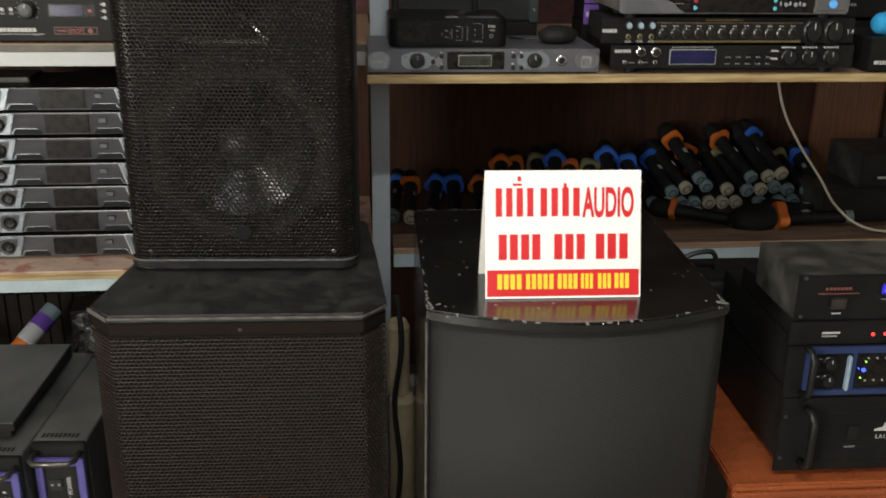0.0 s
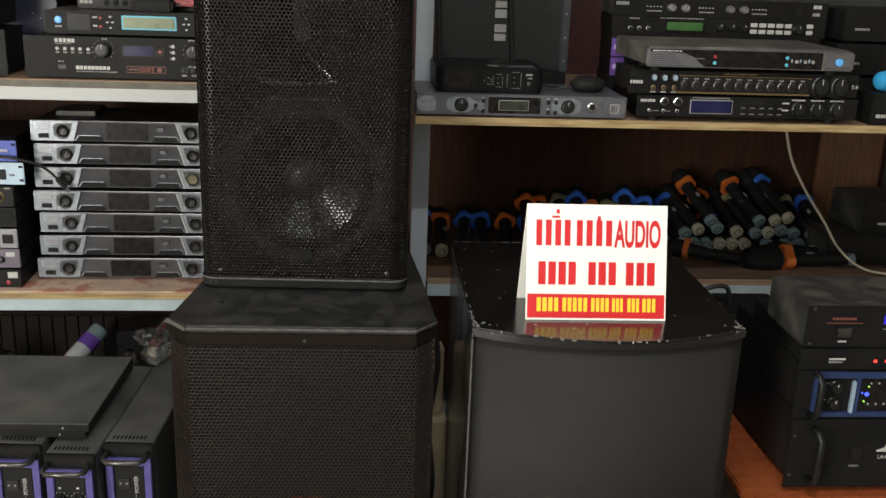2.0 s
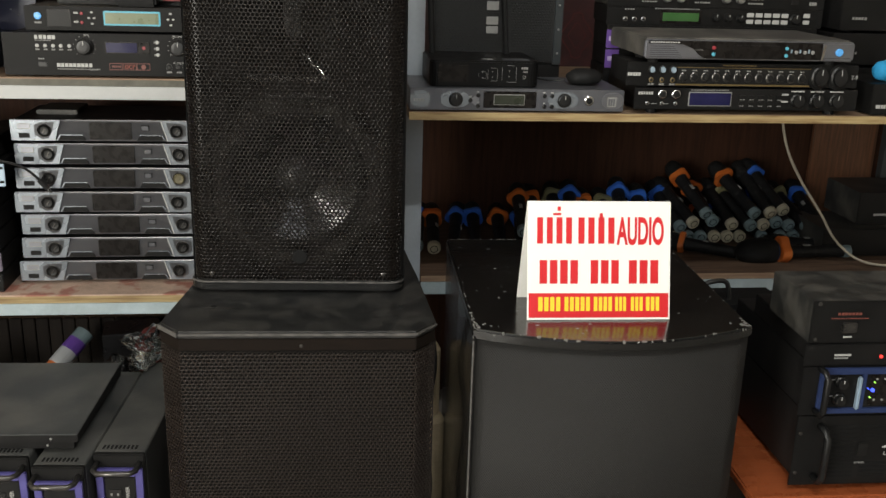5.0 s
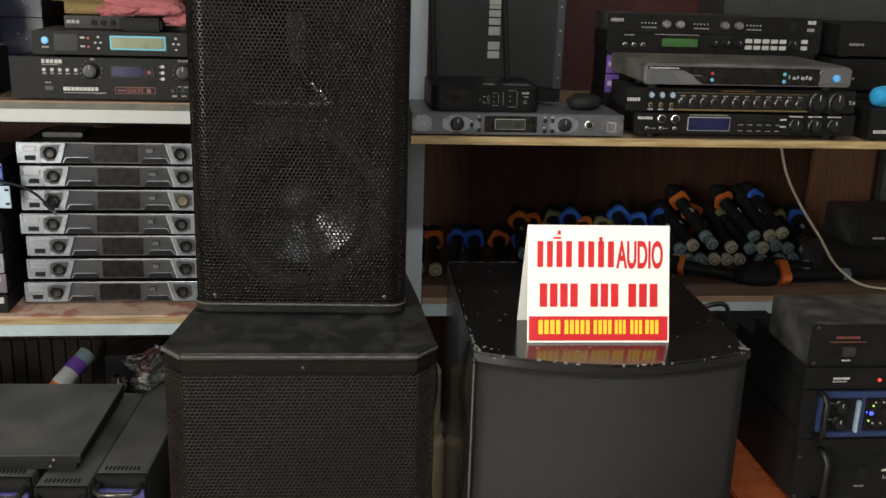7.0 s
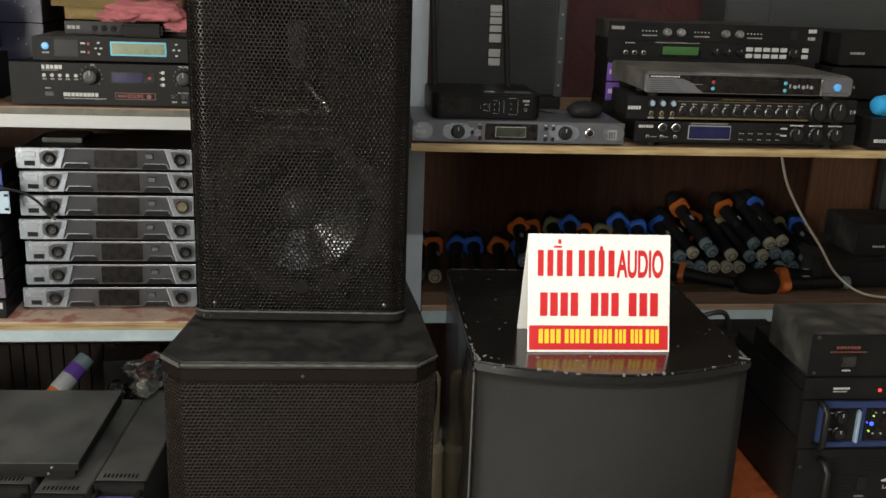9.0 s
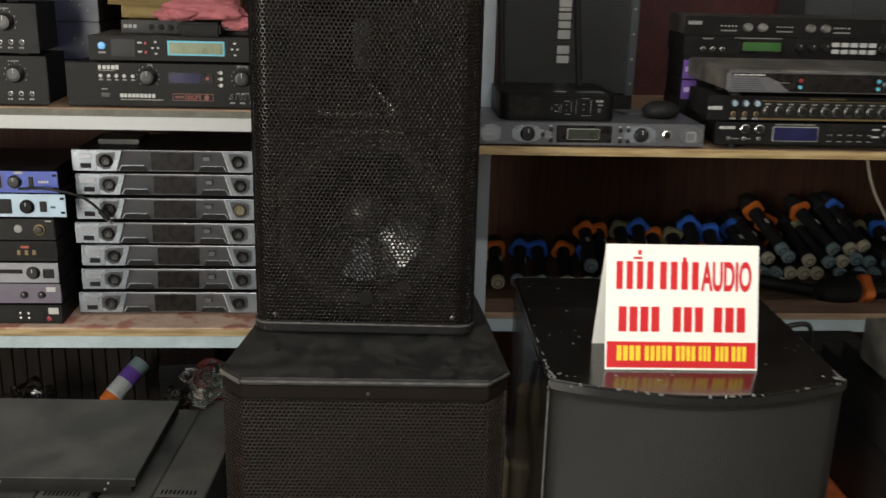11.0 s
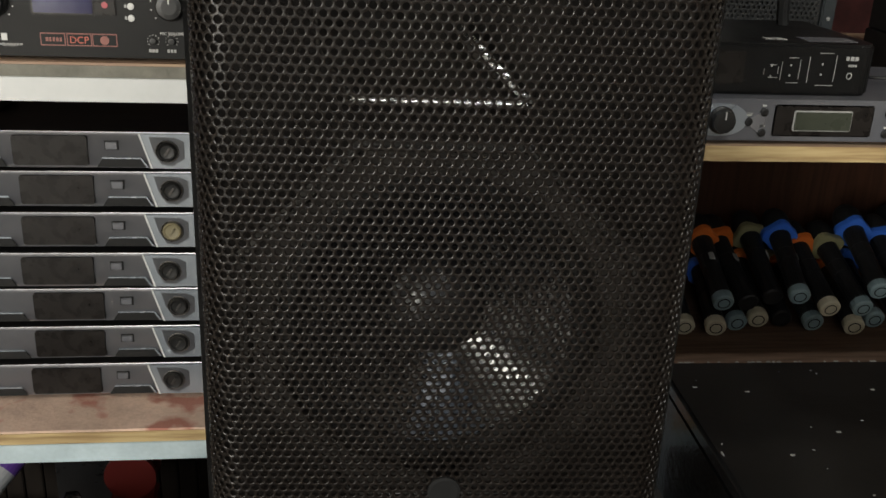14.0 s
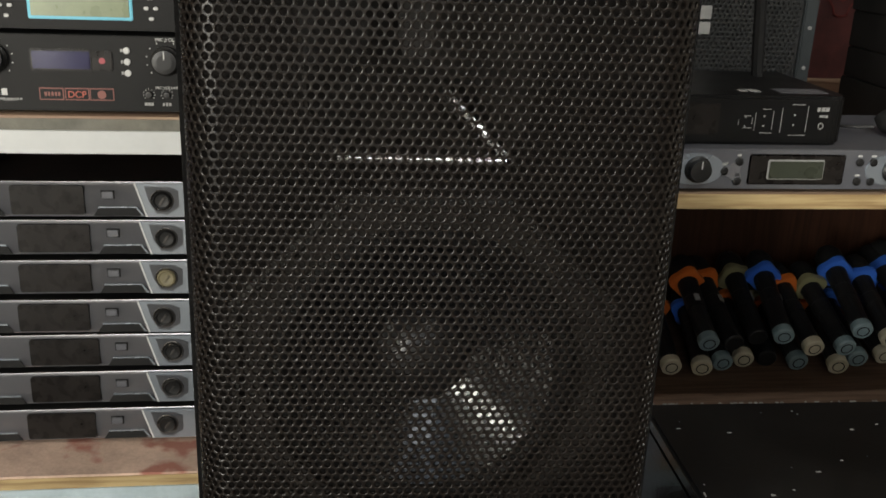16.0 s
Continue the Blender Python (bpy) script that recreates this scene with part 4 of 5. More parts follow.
def mx_(cx):
    return 0.0735 + (cx - 160) * SC


def mz_(cy):
    return 0.0236 + (310 - cy) * 0.00045


bars(mk, mx_(160), mz_(170), 5, 0.0082, 0.009, 0.0014, "print", name="brand_print")
bars(mk, mx_(160), mz_(178), 1, 0.046, 0.0012, 0, "print_dim")
for q, cx in enumerate((170, 212, 253, 293, 338)):
    dot(mk, mx_(cx), mz_(203), 0.0042, "print")
    bars(mk, mx_(cx) - 0.004, mz_(226), 2, 0.004, 0.0035, 0.0006, "print_dim")
for cx in (418, 915):
    knob(mk, mx_(cx), mz_(205), 0.019, "knob", 0.016)
    for a in range(11):
        th = radians(-130 + 26 * a)
        dot(mk, mx_(cx) + 0.0245 * math.sin(th), mz_(205) + 0.0245 * math.cos(th), 0.0009, "print", name="tick", d=0.0006)
screen(mk, mx_(530), mx_(695), mz_(232), mz_(183), "lcd_blue", "display", 0.003)
part("display_end", box(mx_(700), mx_(760), -0.0025, 0, mz_(236), mz_(180), 0.001), "display", mk)
dot(mk, mx_(730), mz_(208), 0.006, "led_red_off")
for cy in (178, 210, 242):
    dot(mk, mx_(802), mz_(cy), 0.0042, "print")
    bars(mk, mx_(784), mz_(cy) - 0.002, 1, 0.003, 0.004, 0.0, "print_dim")
bars(mk, mx_(170), mz_(272), 3, 0.004, 0.0025, 0.0008, "print_dim")
button(mk, mx_(192), mz_(298), 0.020, 0.010, "knob")
bars(mk, mx_(265), mz_(310), 9, 0.0078, 0.0085, 0.0012, "print", name="model_print")
bars(mk, mx_(268), mz_(323), 24, 0.0032, 0.0022, 0.0008, "print_dim")
for cx in (576, 650, 722):
    part("pictogram_frame", box(mx_(cx) - 0.015, mx_(cx) + 0.015, -0.0008, 0.001, mz_(322), mz_(287)), "print_red_dim", mk)
    part("pictogram_ground", box(mx_(cx) - 0.0138, mx_(cx) + 0.0138, -0.0012, 0.001, mz_(319), mz_(290)), "grey_face", mk)
bars(mk, mx_(556), mz_(310), 5, 0.0032, 0.005, 0.001, "print_red_dim", -0.0018)
letters("DCP", 0.012, "print_red", mk, Matrix.Translation((mx_(650), -0.0015, mz_(314))) @ FRONT)
part("pictogram_disc", lathe([(0.0055, 0), (0.0055, -0.0018)], 16, Matrix.Translation((mx_(722), 0, mz_(305)))), "print_red_dim", mk)
for cx in (860, 913, 966):
    knob(mk, mx_(cx), mz_(303), 0.0048, "knob", 0.004, None)
    for a in range(9):
        th = radians(-130 + 32 * a)
        dot(mk, mx_(cx) + 0.0072 * math.sin(th), mz_(303) + 0.0072 * math.cos(th), 0.0006, "print", name="tick", d=0.0006)
    bars(mk, mx_(cx) - 0.006, mz_(335), 3, 0.0035, 0.004, 0.0005, "print_dim")
letters("MIC VOLUME", 0.005, "print", mk, Matrix.Translation((mx_(915), -0.0008, mz_(286))) @ FRONT)
letters("MIC VOL", 0.0062, "print", mk, Matrix.Translation((mx_(915), -0.0008, mz_(150))) @ FRONT)
letters("VOL", 0.0062, "print", mk, Matrix.Translation((mx_(430), -0.0008, mz_(150))) @ FRONT)
letters("System", 0.0062, "print_dim", mk, Matrix.Translation((mx_(455), -0.0008, mz_(326))) @ FRONT)

up = rack("wireless_receiver", (-0.855, 2.248, 1.1175), 0.45, 0.0585, 0.2, "charcoal wireless receiver with a lit olive display", "receiver", "dusty", "grey_face")
dot(up, 0.030, 0.036, 0.0085, "blue_btn")
bars(up, 0.022, 0.019, 4, 0.0035, 0.004, 0.0006, "print_dim")
part("dark_window", box(0.05, 0.105, -0.001, 0, 0.012, 0.052, 0.004), "blk_face", up)
bars(up, 0.110, 0.042, 3, 0.003, 0.004, 0.0006, "print")
bars(up, 0.110, 0.022, 3, 0.003, 0.004, 0.0006, "print")
dot(up, 0.128, 0.043, 0.0035, "led_red_off")
dot(up, 0.128, 0.023, 0.0035, "led_red_off")
for q, (cx, cz) in enumerate(((0.151, 0.046), (0.144, 0.033), (0.156, 0.033), (0.151, 0.020))):
    button(up, cx, cz, 0.006, 0.004, "print")
f = screen(up, 0.181, 0.302, 0.021, 0.046, "lcd_lit", "cyan", 0.004)
for q, (cx, cz) in enumerate(((0.329, 0.046), (0.323, 0.033), (0.335, 0.033), (0.329, 0.020))):
    button(up, cx, cz, 0.006, 0.004, "print")
strip = rack("audio_unit", (-0.80, 2.33, 1.1765), 0.36, 0.03, 0.15, "low dark unit with a row of sockets, dusty", "audio unit", "blk", "blk_face", feet=False)
for q in range(12):
    dot(strip, 0.07 + q * 0.022, 0.015, 0.007, "rubber", name="socket")
bars(strip, 0.006, 0.012, 3, 0.009, 0.008, 0.002, "print_dim")
pk = thing("taped_parcel", (-0.69, 2.36, 1.2070), "tan parcel wrapped in shiny packing tape", "parcel")
bm = box(-0.155, 0.155, 0, 0.22, 0, 0.24, 0.03, seg=4)
for v in bm.verts:
    v.co += Vector((0.006, 0.008, 0.005)) * noise.noise(v.co * 14)
part("wrap", bm, "tape", pk, smooth=True)
part("tape_band", box(-0.157, 0.157, -0.002, 0.0, 0.09, 0.135, 0.0), "tape", pk)
pk2 = thing("taped_parcel", (-0.455, 2.33, 1.1762), "small yellowish parcel in glossy wrap", "parcel")
part("wrap", crumple(0, 0.06, 0.08, 0.05, 0.05, 0.09, 4, 0.15), "tape", pk2, smooth=True)
cl = thing("cleaning_cloth", (-0.62, 2.285, 1.205), "crumpled dusty pink cloth", "cloth")
part("folded_cloth", crumple(0.03, 0, 0.030, 0.085, 0.04, 0.026, 7, 0.4, 4), "pink", cl, smooth=True)
part("fold", crumple(-0.035, -0.012, 0.02, 0.045, 0.03, 0.018, 9, 0.4, 4), "pink", cl, smooth=True)
part("tail", crumple(0.115, 0.01, 0.0, 0.05, 0.025, 0.018, 11, 0.4, 4), "pink", cl, smooth=True)
ad = thing("power_adapter", (-0.605, 2.262, 1.1765), "black power adapter resting on a receiver", "adapter")
part("brick", box(-0.05, 0.045, 0, 0.05, 0, 0.032, 0.006), "rubber", ad)
part("lead", tube(smooth_path([(0.045, 0.025, 0.016), (0.09, 0.02, 0.02), (0.13, 0.04, 0.01), (0.16, 0.05, 0.004)]), 0.004), "cable_blk", ad)
for k in range(3):
    u = rack("karaoke_amplifier", (-1.345 - 0.012 * k, 2.228, 1.0160 + 0.115 * k), 0.40, 0.112, 0.28, "charcoal amplifier with large knobs, stacked on the shelf", "amplifier", "blk", "grey_face", 0.014, "stack of amplifiers")
    for kx in (0.33, 0.24):
        knob(u, kx, 0.072, 0.019, "knob", 0.016)
        for a in range(9):
            th = radians(-120 + 30 * a)
            dot(u, kx + 0.025 * math.sin(th), 0.072 + 0.025 * math.cos(th), 0.001, "print", name="tick", d=0.0006)
        bars(u, kx - 0.014, 0.100, 5, 0.004, 0.0025, 0.001, "print_dim")
    for q in range(3):
        dot(u, 0.315 + q * 0.024, 0.028, 0.0058, "chrome", name="jack")
        dot(u, 0.315 + q * 0.024, 0.028, 0.0038, "knob", name="jack_hole", d=0.0028)
        bars(u, 0.308 + q * 0.024, 0.014, 2, 0.005, 0.0035, 0.001, "print_dim")
for k in range(3):
    u = rack("audio_processor", (-1.06, 2.40, 1.0160 + 0.09 * k), 0.19, 0.088, 0.3, "dark blue-black unit standing between stacks", "processor", "blk", "blue_dark", group="dark units behind", feet=False)
    for q in range(3):
        dot(u, 0.13 + 0.018 * q, 0.05 - 0.012 * q, 0.002, "print_dim", name="lamp")

# ---------------- right shelf ----------------
rr = rack("wireless_receiver", (0.017, 1.974, 0.9860), 0.479, 0.0515, 0.22, "grey wireless receiver with two knobs and a small display", "receiver", "silver_rx", "silver_rx")
for x0, x1 in ((0.0, 0.045), (0.066, 0.132), (0.306, 0.376), (0.428, 0.479)):
    mid, hw_ = (x0 + x1) / 2, (x1 - x0) / 2
    pts = [(mid + hw_ * math.copysign(abs(math.cos(a)) ** 0.8, math.cos(a)), 0.0280 + 0.0185 * math.sin(a)) for a in [2 * math.pi * i / 24 for i in range(24)]]
    part("pale_panel", prism(pts, -0.0016, 0.001, 0.0006), "silver_hi" if x0 < 0.4 else "silver", rr)
letters("SET", 0.0042, "print", rr, Matrix.Translation((0.133, -0.0022, 0.0335)) @ FRONT)
part("button_panel", prism([(0.128, 0.026), (0.152, 0.041), (0.152, 0.010)], -0.0012, 0.001), "silver", rr)
knob(rr, 0.1005, 0.0280, 0.0155, "knob", 0.014)
knob(rr, 0.3425, 0.0280, 0.0155, "knob", 0.014)
part("display_window", box(0.162, 0.280, -0.002, 0.001, 0.010, 0.046, 0.003), "display", rr)
screen(rr, 0.186, 0.252, 0.018, 0.0385, "lcd_dim", "print_dim", 0.0015, -0.0018)
for bx_, bz_ in ((0.133, 0.026), (0.150, 0.037), (0.150, 0.014), (0.298, 0.037), (0.298, 0.014), (0.315, 0.037), (0.315, 0.014)):
    dot(rr, bx_, bz_, 0.0048, "knob")
    bars(rr, bx_ - 0.003, bz_ + 0.0065, 1, 0.006, 0.002, 0, "print")
knob(rr, 0.399, 0.0280, 0.0085, "knob", 0.006, None, collar="chrome")
part("emblem", box(0.440, 0.462, -0.0024, -0.001, 0.014, 0.037, 0.001), "print_dim", rr)
bars(rr, 0.443, 0.017, 3, 0.0045, 0.016, 0.001, "silver_rx", -0.0028)
bars(rr, 0.008, 0.023, 4, 0.005, 0.006, 0.001, "print_dim", -0.0024)

wr = thing("wireless_receiver", (0.062, 1.998, 1.0375), "small black wireless receiver with two antennas", "receiver")
wr.scale.z = 1.15
part("body", prism(arc(0.022, 0.022, 0.022, 180, 270) + arc(0.222, 0.022, 0.022, 270, 360) + [(0.244, 0.19), (0.0, 0.19)], 0.0, 0.050, 0.004, "z"), "black_plastic", wr)
part("front_window", box(0.018, 0.085, -0.0012, 0.002, 0.010, 0.042, 0.001), "display", wr)
for x0, x1, z0, z1 in ((0.108, 0.125, 0.017, 0.030), (0.128, 0.150, 0.012, 0.037), (0.160, 0.192, 0.010, 0.042)):
    fr = bmesh.new()
    q = (x1 - x0) * 0.35
    for a, b, c, d in ((x0 + q, x1, z0, z0 + 0.0006), (x0 + q, x1 - q * 0.4, z1 - 0.0006, z1), (x0, x0 + 0.0006, z0 + 0.003, z1 - 0.004), (x1 - 0.0006, x1, z0 + 0.004, z1 - 0.002)):
        box(a, b, -0.0008, 0.001, c, d, 0, fr)
    part("button_outline", fr, "print_dim", wr)
    dot(wr, (x0 + x1) / 2, (z0 + z1) / 2 + 0.005, 0.0011, "print_dim", name="touch_mark", d=0.0008)
    dot(wr, (x0 + x1) / 2, (z0 + z1) / 2 - 0.005, 0.0011, "print_dim", name="touch_mark", d=0.0008)
bars(wr, 0.203, 0.035, 3, 0.0045, 0.004, 0.0006, "print_dim")
bars(wr, 0.207, 0.029, 4, 0.002, 0.0022, 0.0006, "print_dim")
part("power_mark", lathe([(0.0034, 0.001), (0.0034, -0.0009), (0.0026, -0.0009), (0.0026, 0.001)], 16, Matrix.Translation((0.210, 0, 0.020))), "print_dim", wr)
# two small grey marks on the lid
part("top_mark", box(0.118, 0.128, 0.028, 0.040, 0.0495, 0.0505), "print_dim", wr)
part("top_mark", box(0.130, 0.143, 0.026, 0.042, 0.0495, 0.0505), "print_dim", wr)
part("top_label", box(0.165, 0.225, 0.02, 0.05, 0.0495, 0.0505), "silver_rx", wr)
for ax, tx in ((0.022, -0.02), (0.198, -0.030)):
    an = part("antenna", tube([(ax, 0.145, 0.02), (ax + tx * 0.2, 0.15, 0.06), (ax + tx, 0.16, 0.34)], 0.0075), "rubber", wr)
ms_ = thing("computer_mouse", (0.378, 2.03, 1.0378), "small black computer mouse", "mouse")
part("shell", crumple(0.045, 0.03, 0.017, 0.040, 0.030, 0.021, 2, 0.12, 3), "rubber", ms_, smooth=True)
part("lead", tube(smooth_path([(0.0, 0.03, 0.01), (-0.03, 0.05, 0.006), (-0.05, 0.1, 0.004)]), 0.002), "cable_blk", ms_)

g3 = thing("loudspeaker", (0.10, 2.355, 1.047), "black loudspeaker with vertical pale logo bars, behind receivers", "loudspeaker")
gw = 0.335
part("cabinet", box(0, gw, 0.006, 0.3, 0, 0.55, 0.006), "cab", g3)
part("side_rail", box(gw - 0.021, gw, -0.002, 0.01, 0.0, 0.55, 0.002), "post_dark", g3, "grey-green rail at the grille's side")
for q in range(9):
    dot(g3, gw - 0.0105, 0.03 + q * 0.06, 0.003, "print_dim", -0.002, "rivet")
ga, gl = outline([(0.006, 0.002), (gw - 0.023, 0.002)])
hex_grille("grille", g3, "grille3", ga, gl, 0.006, 0.40, 0.0078, 0.0024, 6, "dark grey perforated grille")
zc = 0.077
for q, ll in enumerate((0.022, 0.024, 0.012, 0.026, 0.020, 0.020, 0.010, 0.020)):
    if q != 2:
        part("logo_bar", box(0.138, 0.168, -0.002, 0.002, zc, zc + ll * 0.82, 0.001), "print_dim2", g3)
    zc += ll
pl = thing("speaker_plinth", (0.10, 2.36, 0.9860), "dark low plinth under the loudspeaker", "plinth")
part("block", box(0, gw, 0, 0.3, 0, 0.0608, 0.002), "blk", pl)

# processors stacked on the right shelf
ad_ = rack("karaoke_processor", (0.519, 1.972, 0.9970), 0.525, 0.0478, 0.26, "black karaoke processor with a dark blue display", "processor", "blk", "blk_face", 0.012, feet=False)
for fx in (0.05, 0.475):
    for fy in (0.03, 0.22):
        part("foot", lathe([(0.013, 0), (0.011, 0.0112)], 14, Matrix.Translation((fx, fy, -0.0110)) @ Matrix.Rotation(radians(90), 4, "X")), "rubber", ad_)


def ax_(px):
    return (px - 1106) * 0.001375


bars(ad_, ax_(1112), 0.033, 6, 0.0048, 0.006, 0.001, "print", name="brand_print")
for px in (1152, 1175):
    knob(ad_, ax_(px), 0.034, 0.008, "knob", 0.010, None, collar="chrome")
for px in (1128, 1152, 1175):
    dot(ad_, ax_(px), 0.013, 0.0045, "chrome", name="jack")
    dot(ad_, ax_(px), 0.013, 0.0028, "knob", name="jack_hole", d=0.0026)
bars(ad_, ax_(1134), 0.012, 2, 0.014, 0.0012, 0.014, "print_dim")
screen(ad_, ax_(1198), ax_(1268), 0.010, 0.038, "lcd_blue", "print_dim", 0.002)
bars(ad_, ax_(1200), 0.043, 14, 0.005, 0.0022, 0.0014, "print_dim")
for r_ in range(2):
    for q in range(5):
        button(ad_, ax_(1288 + q * 16), 0.030 - r_ * 0.014, 0.014, 0.008, "grey_face")
        bars(ad_, ax_(1288 + q * 16) - 0.005, 0.0225 - r_ * 0.014, 2, 0.005, 0.0018, 0.0008, "print_dim")
for q in range(2):
    button(ad_, ax_(1361), 0.036 - q * 0.016, 0.016, 0.0035, "print")
for px in (1383, 1416, 1450):
    knob(ad_, ax_(px), 0.023, 0.0165, "knob", 0.014)
    bars(ad_, ax_(px) - 0.016, 0.042, 5, 0.006, 0.003, 0.0006, "print")

sh = rack("karaoke_mixer", (0.495, 1.968, 1.0450), 0.540, 0.047, 0.17, "black karaoke mixer with a brass line and two large knobs", "mixer", "blk", "blk_face", 0.012)
sh.scale.z = 1.2


def sx_(px):
    return (px - 1088) * 0.00135


bars(sh, sx_(1090), 0.022, 5, 0.005, 0.006, 0.001, "print", name="brand_print")
for px in (1130, 1148, 1166):
    knob(sh, sx_(px), 0.034, 0.0062, "ltblue", 0.009, None, collar="knob")
    dot(sh, sx_(px), 0.015, 0.005, "brass", name="jack")
    dot(sh, sx_(px), 0.015, 0.003, "knob", name="jack_hole", d=0.0026)
    bars(sh, sx_(px) - 0.006, 0.0055, 2, 0.006, 0.003, 0.001, "print_dim")
part("knob_strip", box(sx_(1174), sx_(1402), -0.001, 0, 0.009, 0.040, 0.001), "knob", sh)
part("brass_line", box(sx_(1172), sx_(1404), -0.002, 0, 0.0055, 0.0085, 0.0005), "brass", sh)
part("brass_line", box(sx_(1172), sx_(1404), -0.002, 0, 0.038, 0.0392, 0.0003), "brass", sh)
for q in range(12):
    knob(sh, sx_(1184 + q * 18.6), 0.021, 0.0072, "knob", 0.009, None, collar="chrome_dark")
    bars(sh, sx_(1184 + q * 18.6) - 0.005, 0.032, 2, 0.005, 0.0022, 0.0008, "print_dim")
bars(sh, sx_(1250), 0.042, 16, 0.004, 0.0022, 0.001, "brass")
for px in (1419, 1453):
    knob(sh, sx_(px), 0.0245, 0.0195, "knob", 0.016, "print", collar="grey_face")
letters("T-9", 0.011, "print", sh, Matrix.Translation((sx_(1482), -0.0006, 0.020)) @ FRONT)

kr = thing("disc_player", (0.524, 1.945, 1.1015), "dusty silver karaoke disc player with a curved fascia", "player")
kw, kh = 0.482, 0.058
part("body", box(0.004, kw - 0.004, 0.010, 0.285, 0.012, kh - 0.003, 0.003), "dusty_hi", kr, "dust-covered grey lid")
part("face_panel", box(0, kw, 0, 0.012, 0.010, kh - 0.006, 0.004), "silver", kr)
win = [(0.135, 0.0125), (0.405, 0.0125), (0.405, 0.0495), (0.012, 0.0495), (0.012, 0.0445), (0.085, 0.042), (0.108, 0.033), (0.122, 0.020)]
part("dark_window", prism(win, -0.0012, 0.002), "display", kr, "dark smoked window")
part("dark_strip", box(0.008, 0.16, -0.0011, 0.002, 0.043, 0.049), "knob", kr)
bars(kr, 0.012, 0.0445, 12, 0.0045, 0.003, 0.001, "print", -0.002)
for q in range(6):
    part("groove", box(0.012, 0.085 - q * 0.004, -0.0006, 0.002, 0.014 + q * 0.0045, 0.0155 + q * 0.0045), "silver_rx", kr)
part("groove_band", box(0.412, 0.472, -0.0006, 0.002, 0.016, 0.018), "silver_rx", kr)
part("chrome_edge", prism([(0.404, 0.013), (0.409, 0.013), (0.413, 0.046), (0.407, 0.046)], -0.003, 0.002), "chrome", kr)
dot(kr, 0.445, 0.030, 0.0085, "blue_btn", name="power_button", d=0.004)
for bx_, bz_, mm in ((0.155, 0.036, "led_red_off"), (0.155, 0.022, "cyan"), (0.322, 0.037, "cyan"), (0.322, 0.021, "cyan"), (0.345, 0.029, "print_dim"), (0.365, 0.029, "print_dim"), (0.383, 0.029, "print_dim")):
    dot(kr, bx_, bz_, 0.0042, mm, -0.001)
bars(kr, 0.10, 0.030, 1, 0.04, 0.001, 0, "print_dim", -0.002)
bars(kr, 0.332, 0.027, 3, 0.004, 0.008, 0.016, "ltblue", -0.002)
screen(kr, 0.20, 0.305, 0.018, 0.042, "display", "knob", 0.001, -0.001)
for q in (0.03, 0.44):
    for fy in (0.03, 0.12):
        part("foot", lathe([(0.012, 0), (0.012, 0.0125)], 12, Matrix.Translation((q, fy, 0)) @ Matrix.Rotation(radians(90), 4, "X")), "rubber", kr)

under = rack("rack_processor", (0.519, 2.243, 0.9860), 0.54, 0.0690, 0.2, "plain dark rack unit at the bottom of the rear stack", "processor", "blk", "blk_face", 0.02, "rear rack stack", feet=False)
bars(under, 0.05, 0.03, 4, 0.005, 0.005, 0.001, "print_dim")
for z_, h_ in ((1.0552, 0.0480), (1.1034, 0.0566)):
    u = rack("rack_processor", (0.521, 2.240, z_), 0.54, h_, 0.2, "purple-eared rack processor hidden behind a disc player", "processor", "blk", "blk_face", 0.02, "rear rack stack", feet=False)
    part("purple_ear", box(-0.0005, 0.034, -0.001, 0.003, 0.0008, 0.0455, 0.0008), "purple", u, "purple rack ear")
    part("ear_label", box(0.005, 0.031, -0.0018, 0, 0.018, 0.029), "print_violet", u)
g2 = rack("rack_processor", (0.517, 2.240, 1.1602), 0.506, 0.0440, 0.2, "black rack processor with a green display and white keys", "processor", "blk", "blk_face", 0.018, "rear rack stack", feet=False)
g2.scale.x = 1.095
bars(g2, 0.040, 0.037, 4, 0.005, 0.003, 0.001, "print_dim")
for q in range(3):
    dot(g2, 0.042 + 0.021 * q, 0.015, 0.0055, "chrome", name="jack")
    dot(g2, 0.042 + 0.021 * q, 0.015, 0.0035, "knob", name="jack_hole", d=0.0026)
screen(g2, 0.128, 0.212, 0.012, 0.032, "lcd_vivid", "display", 0.006)
bars(g2, 0.11, 0.040, 20, 0.004, 0.0022, 0.0012, "print_dim")
for q in range(3):
    knob(g2, 0.252 + 0.029 * q, 0.022, 0.010, "knob", 0.012)
for r_ in range(2):
    for q in range(5):
        button(g2, 0.333 + 0.0205 * q, 0.030 - 0.016 * r_, 0.016, 0.010, "print", name="key")
    button(g2, 0.467, 0.031 - 0.016 * r_, 0.015, 0.010, "print", name="key")
knob(g2, 0.440, 0.022, 0.013, "knob", 0.012)
g1 = rack("rack_processor", (0.516, 2.238, 1.2044), 0.506, 0.0452, 0.2, "black rack crossover with four chrome knobs, dusty top", "processor", "dusty", "blk_face", 0.018, "rear rack stack", feet=False)
g1.scale.x = 1.095
bars(g1, 0.006, 0.026, 6, 0.0042, 0.008, 0.0008, "print_dim", name="brand_print")
for kx in (0.135, 0.167, 0.272, 0.305):
    knob(g1, kx, 0.022, 0.010, "chrome_dull", 0.012, "knob")
for x0 in (0.078, 0.20, 0.325):
    for q in range(5):
        dot(g1, x0 + 0.008 * q, 0.024, 0.0016, "print", name="lamp")
    bars(g1, x0, 0.012, 6, 0.005, 0.003, 0.001, "print_dim")
button(g1, 0.435, 0.024, 0.016, 0.022, "knob", name="power_switch")
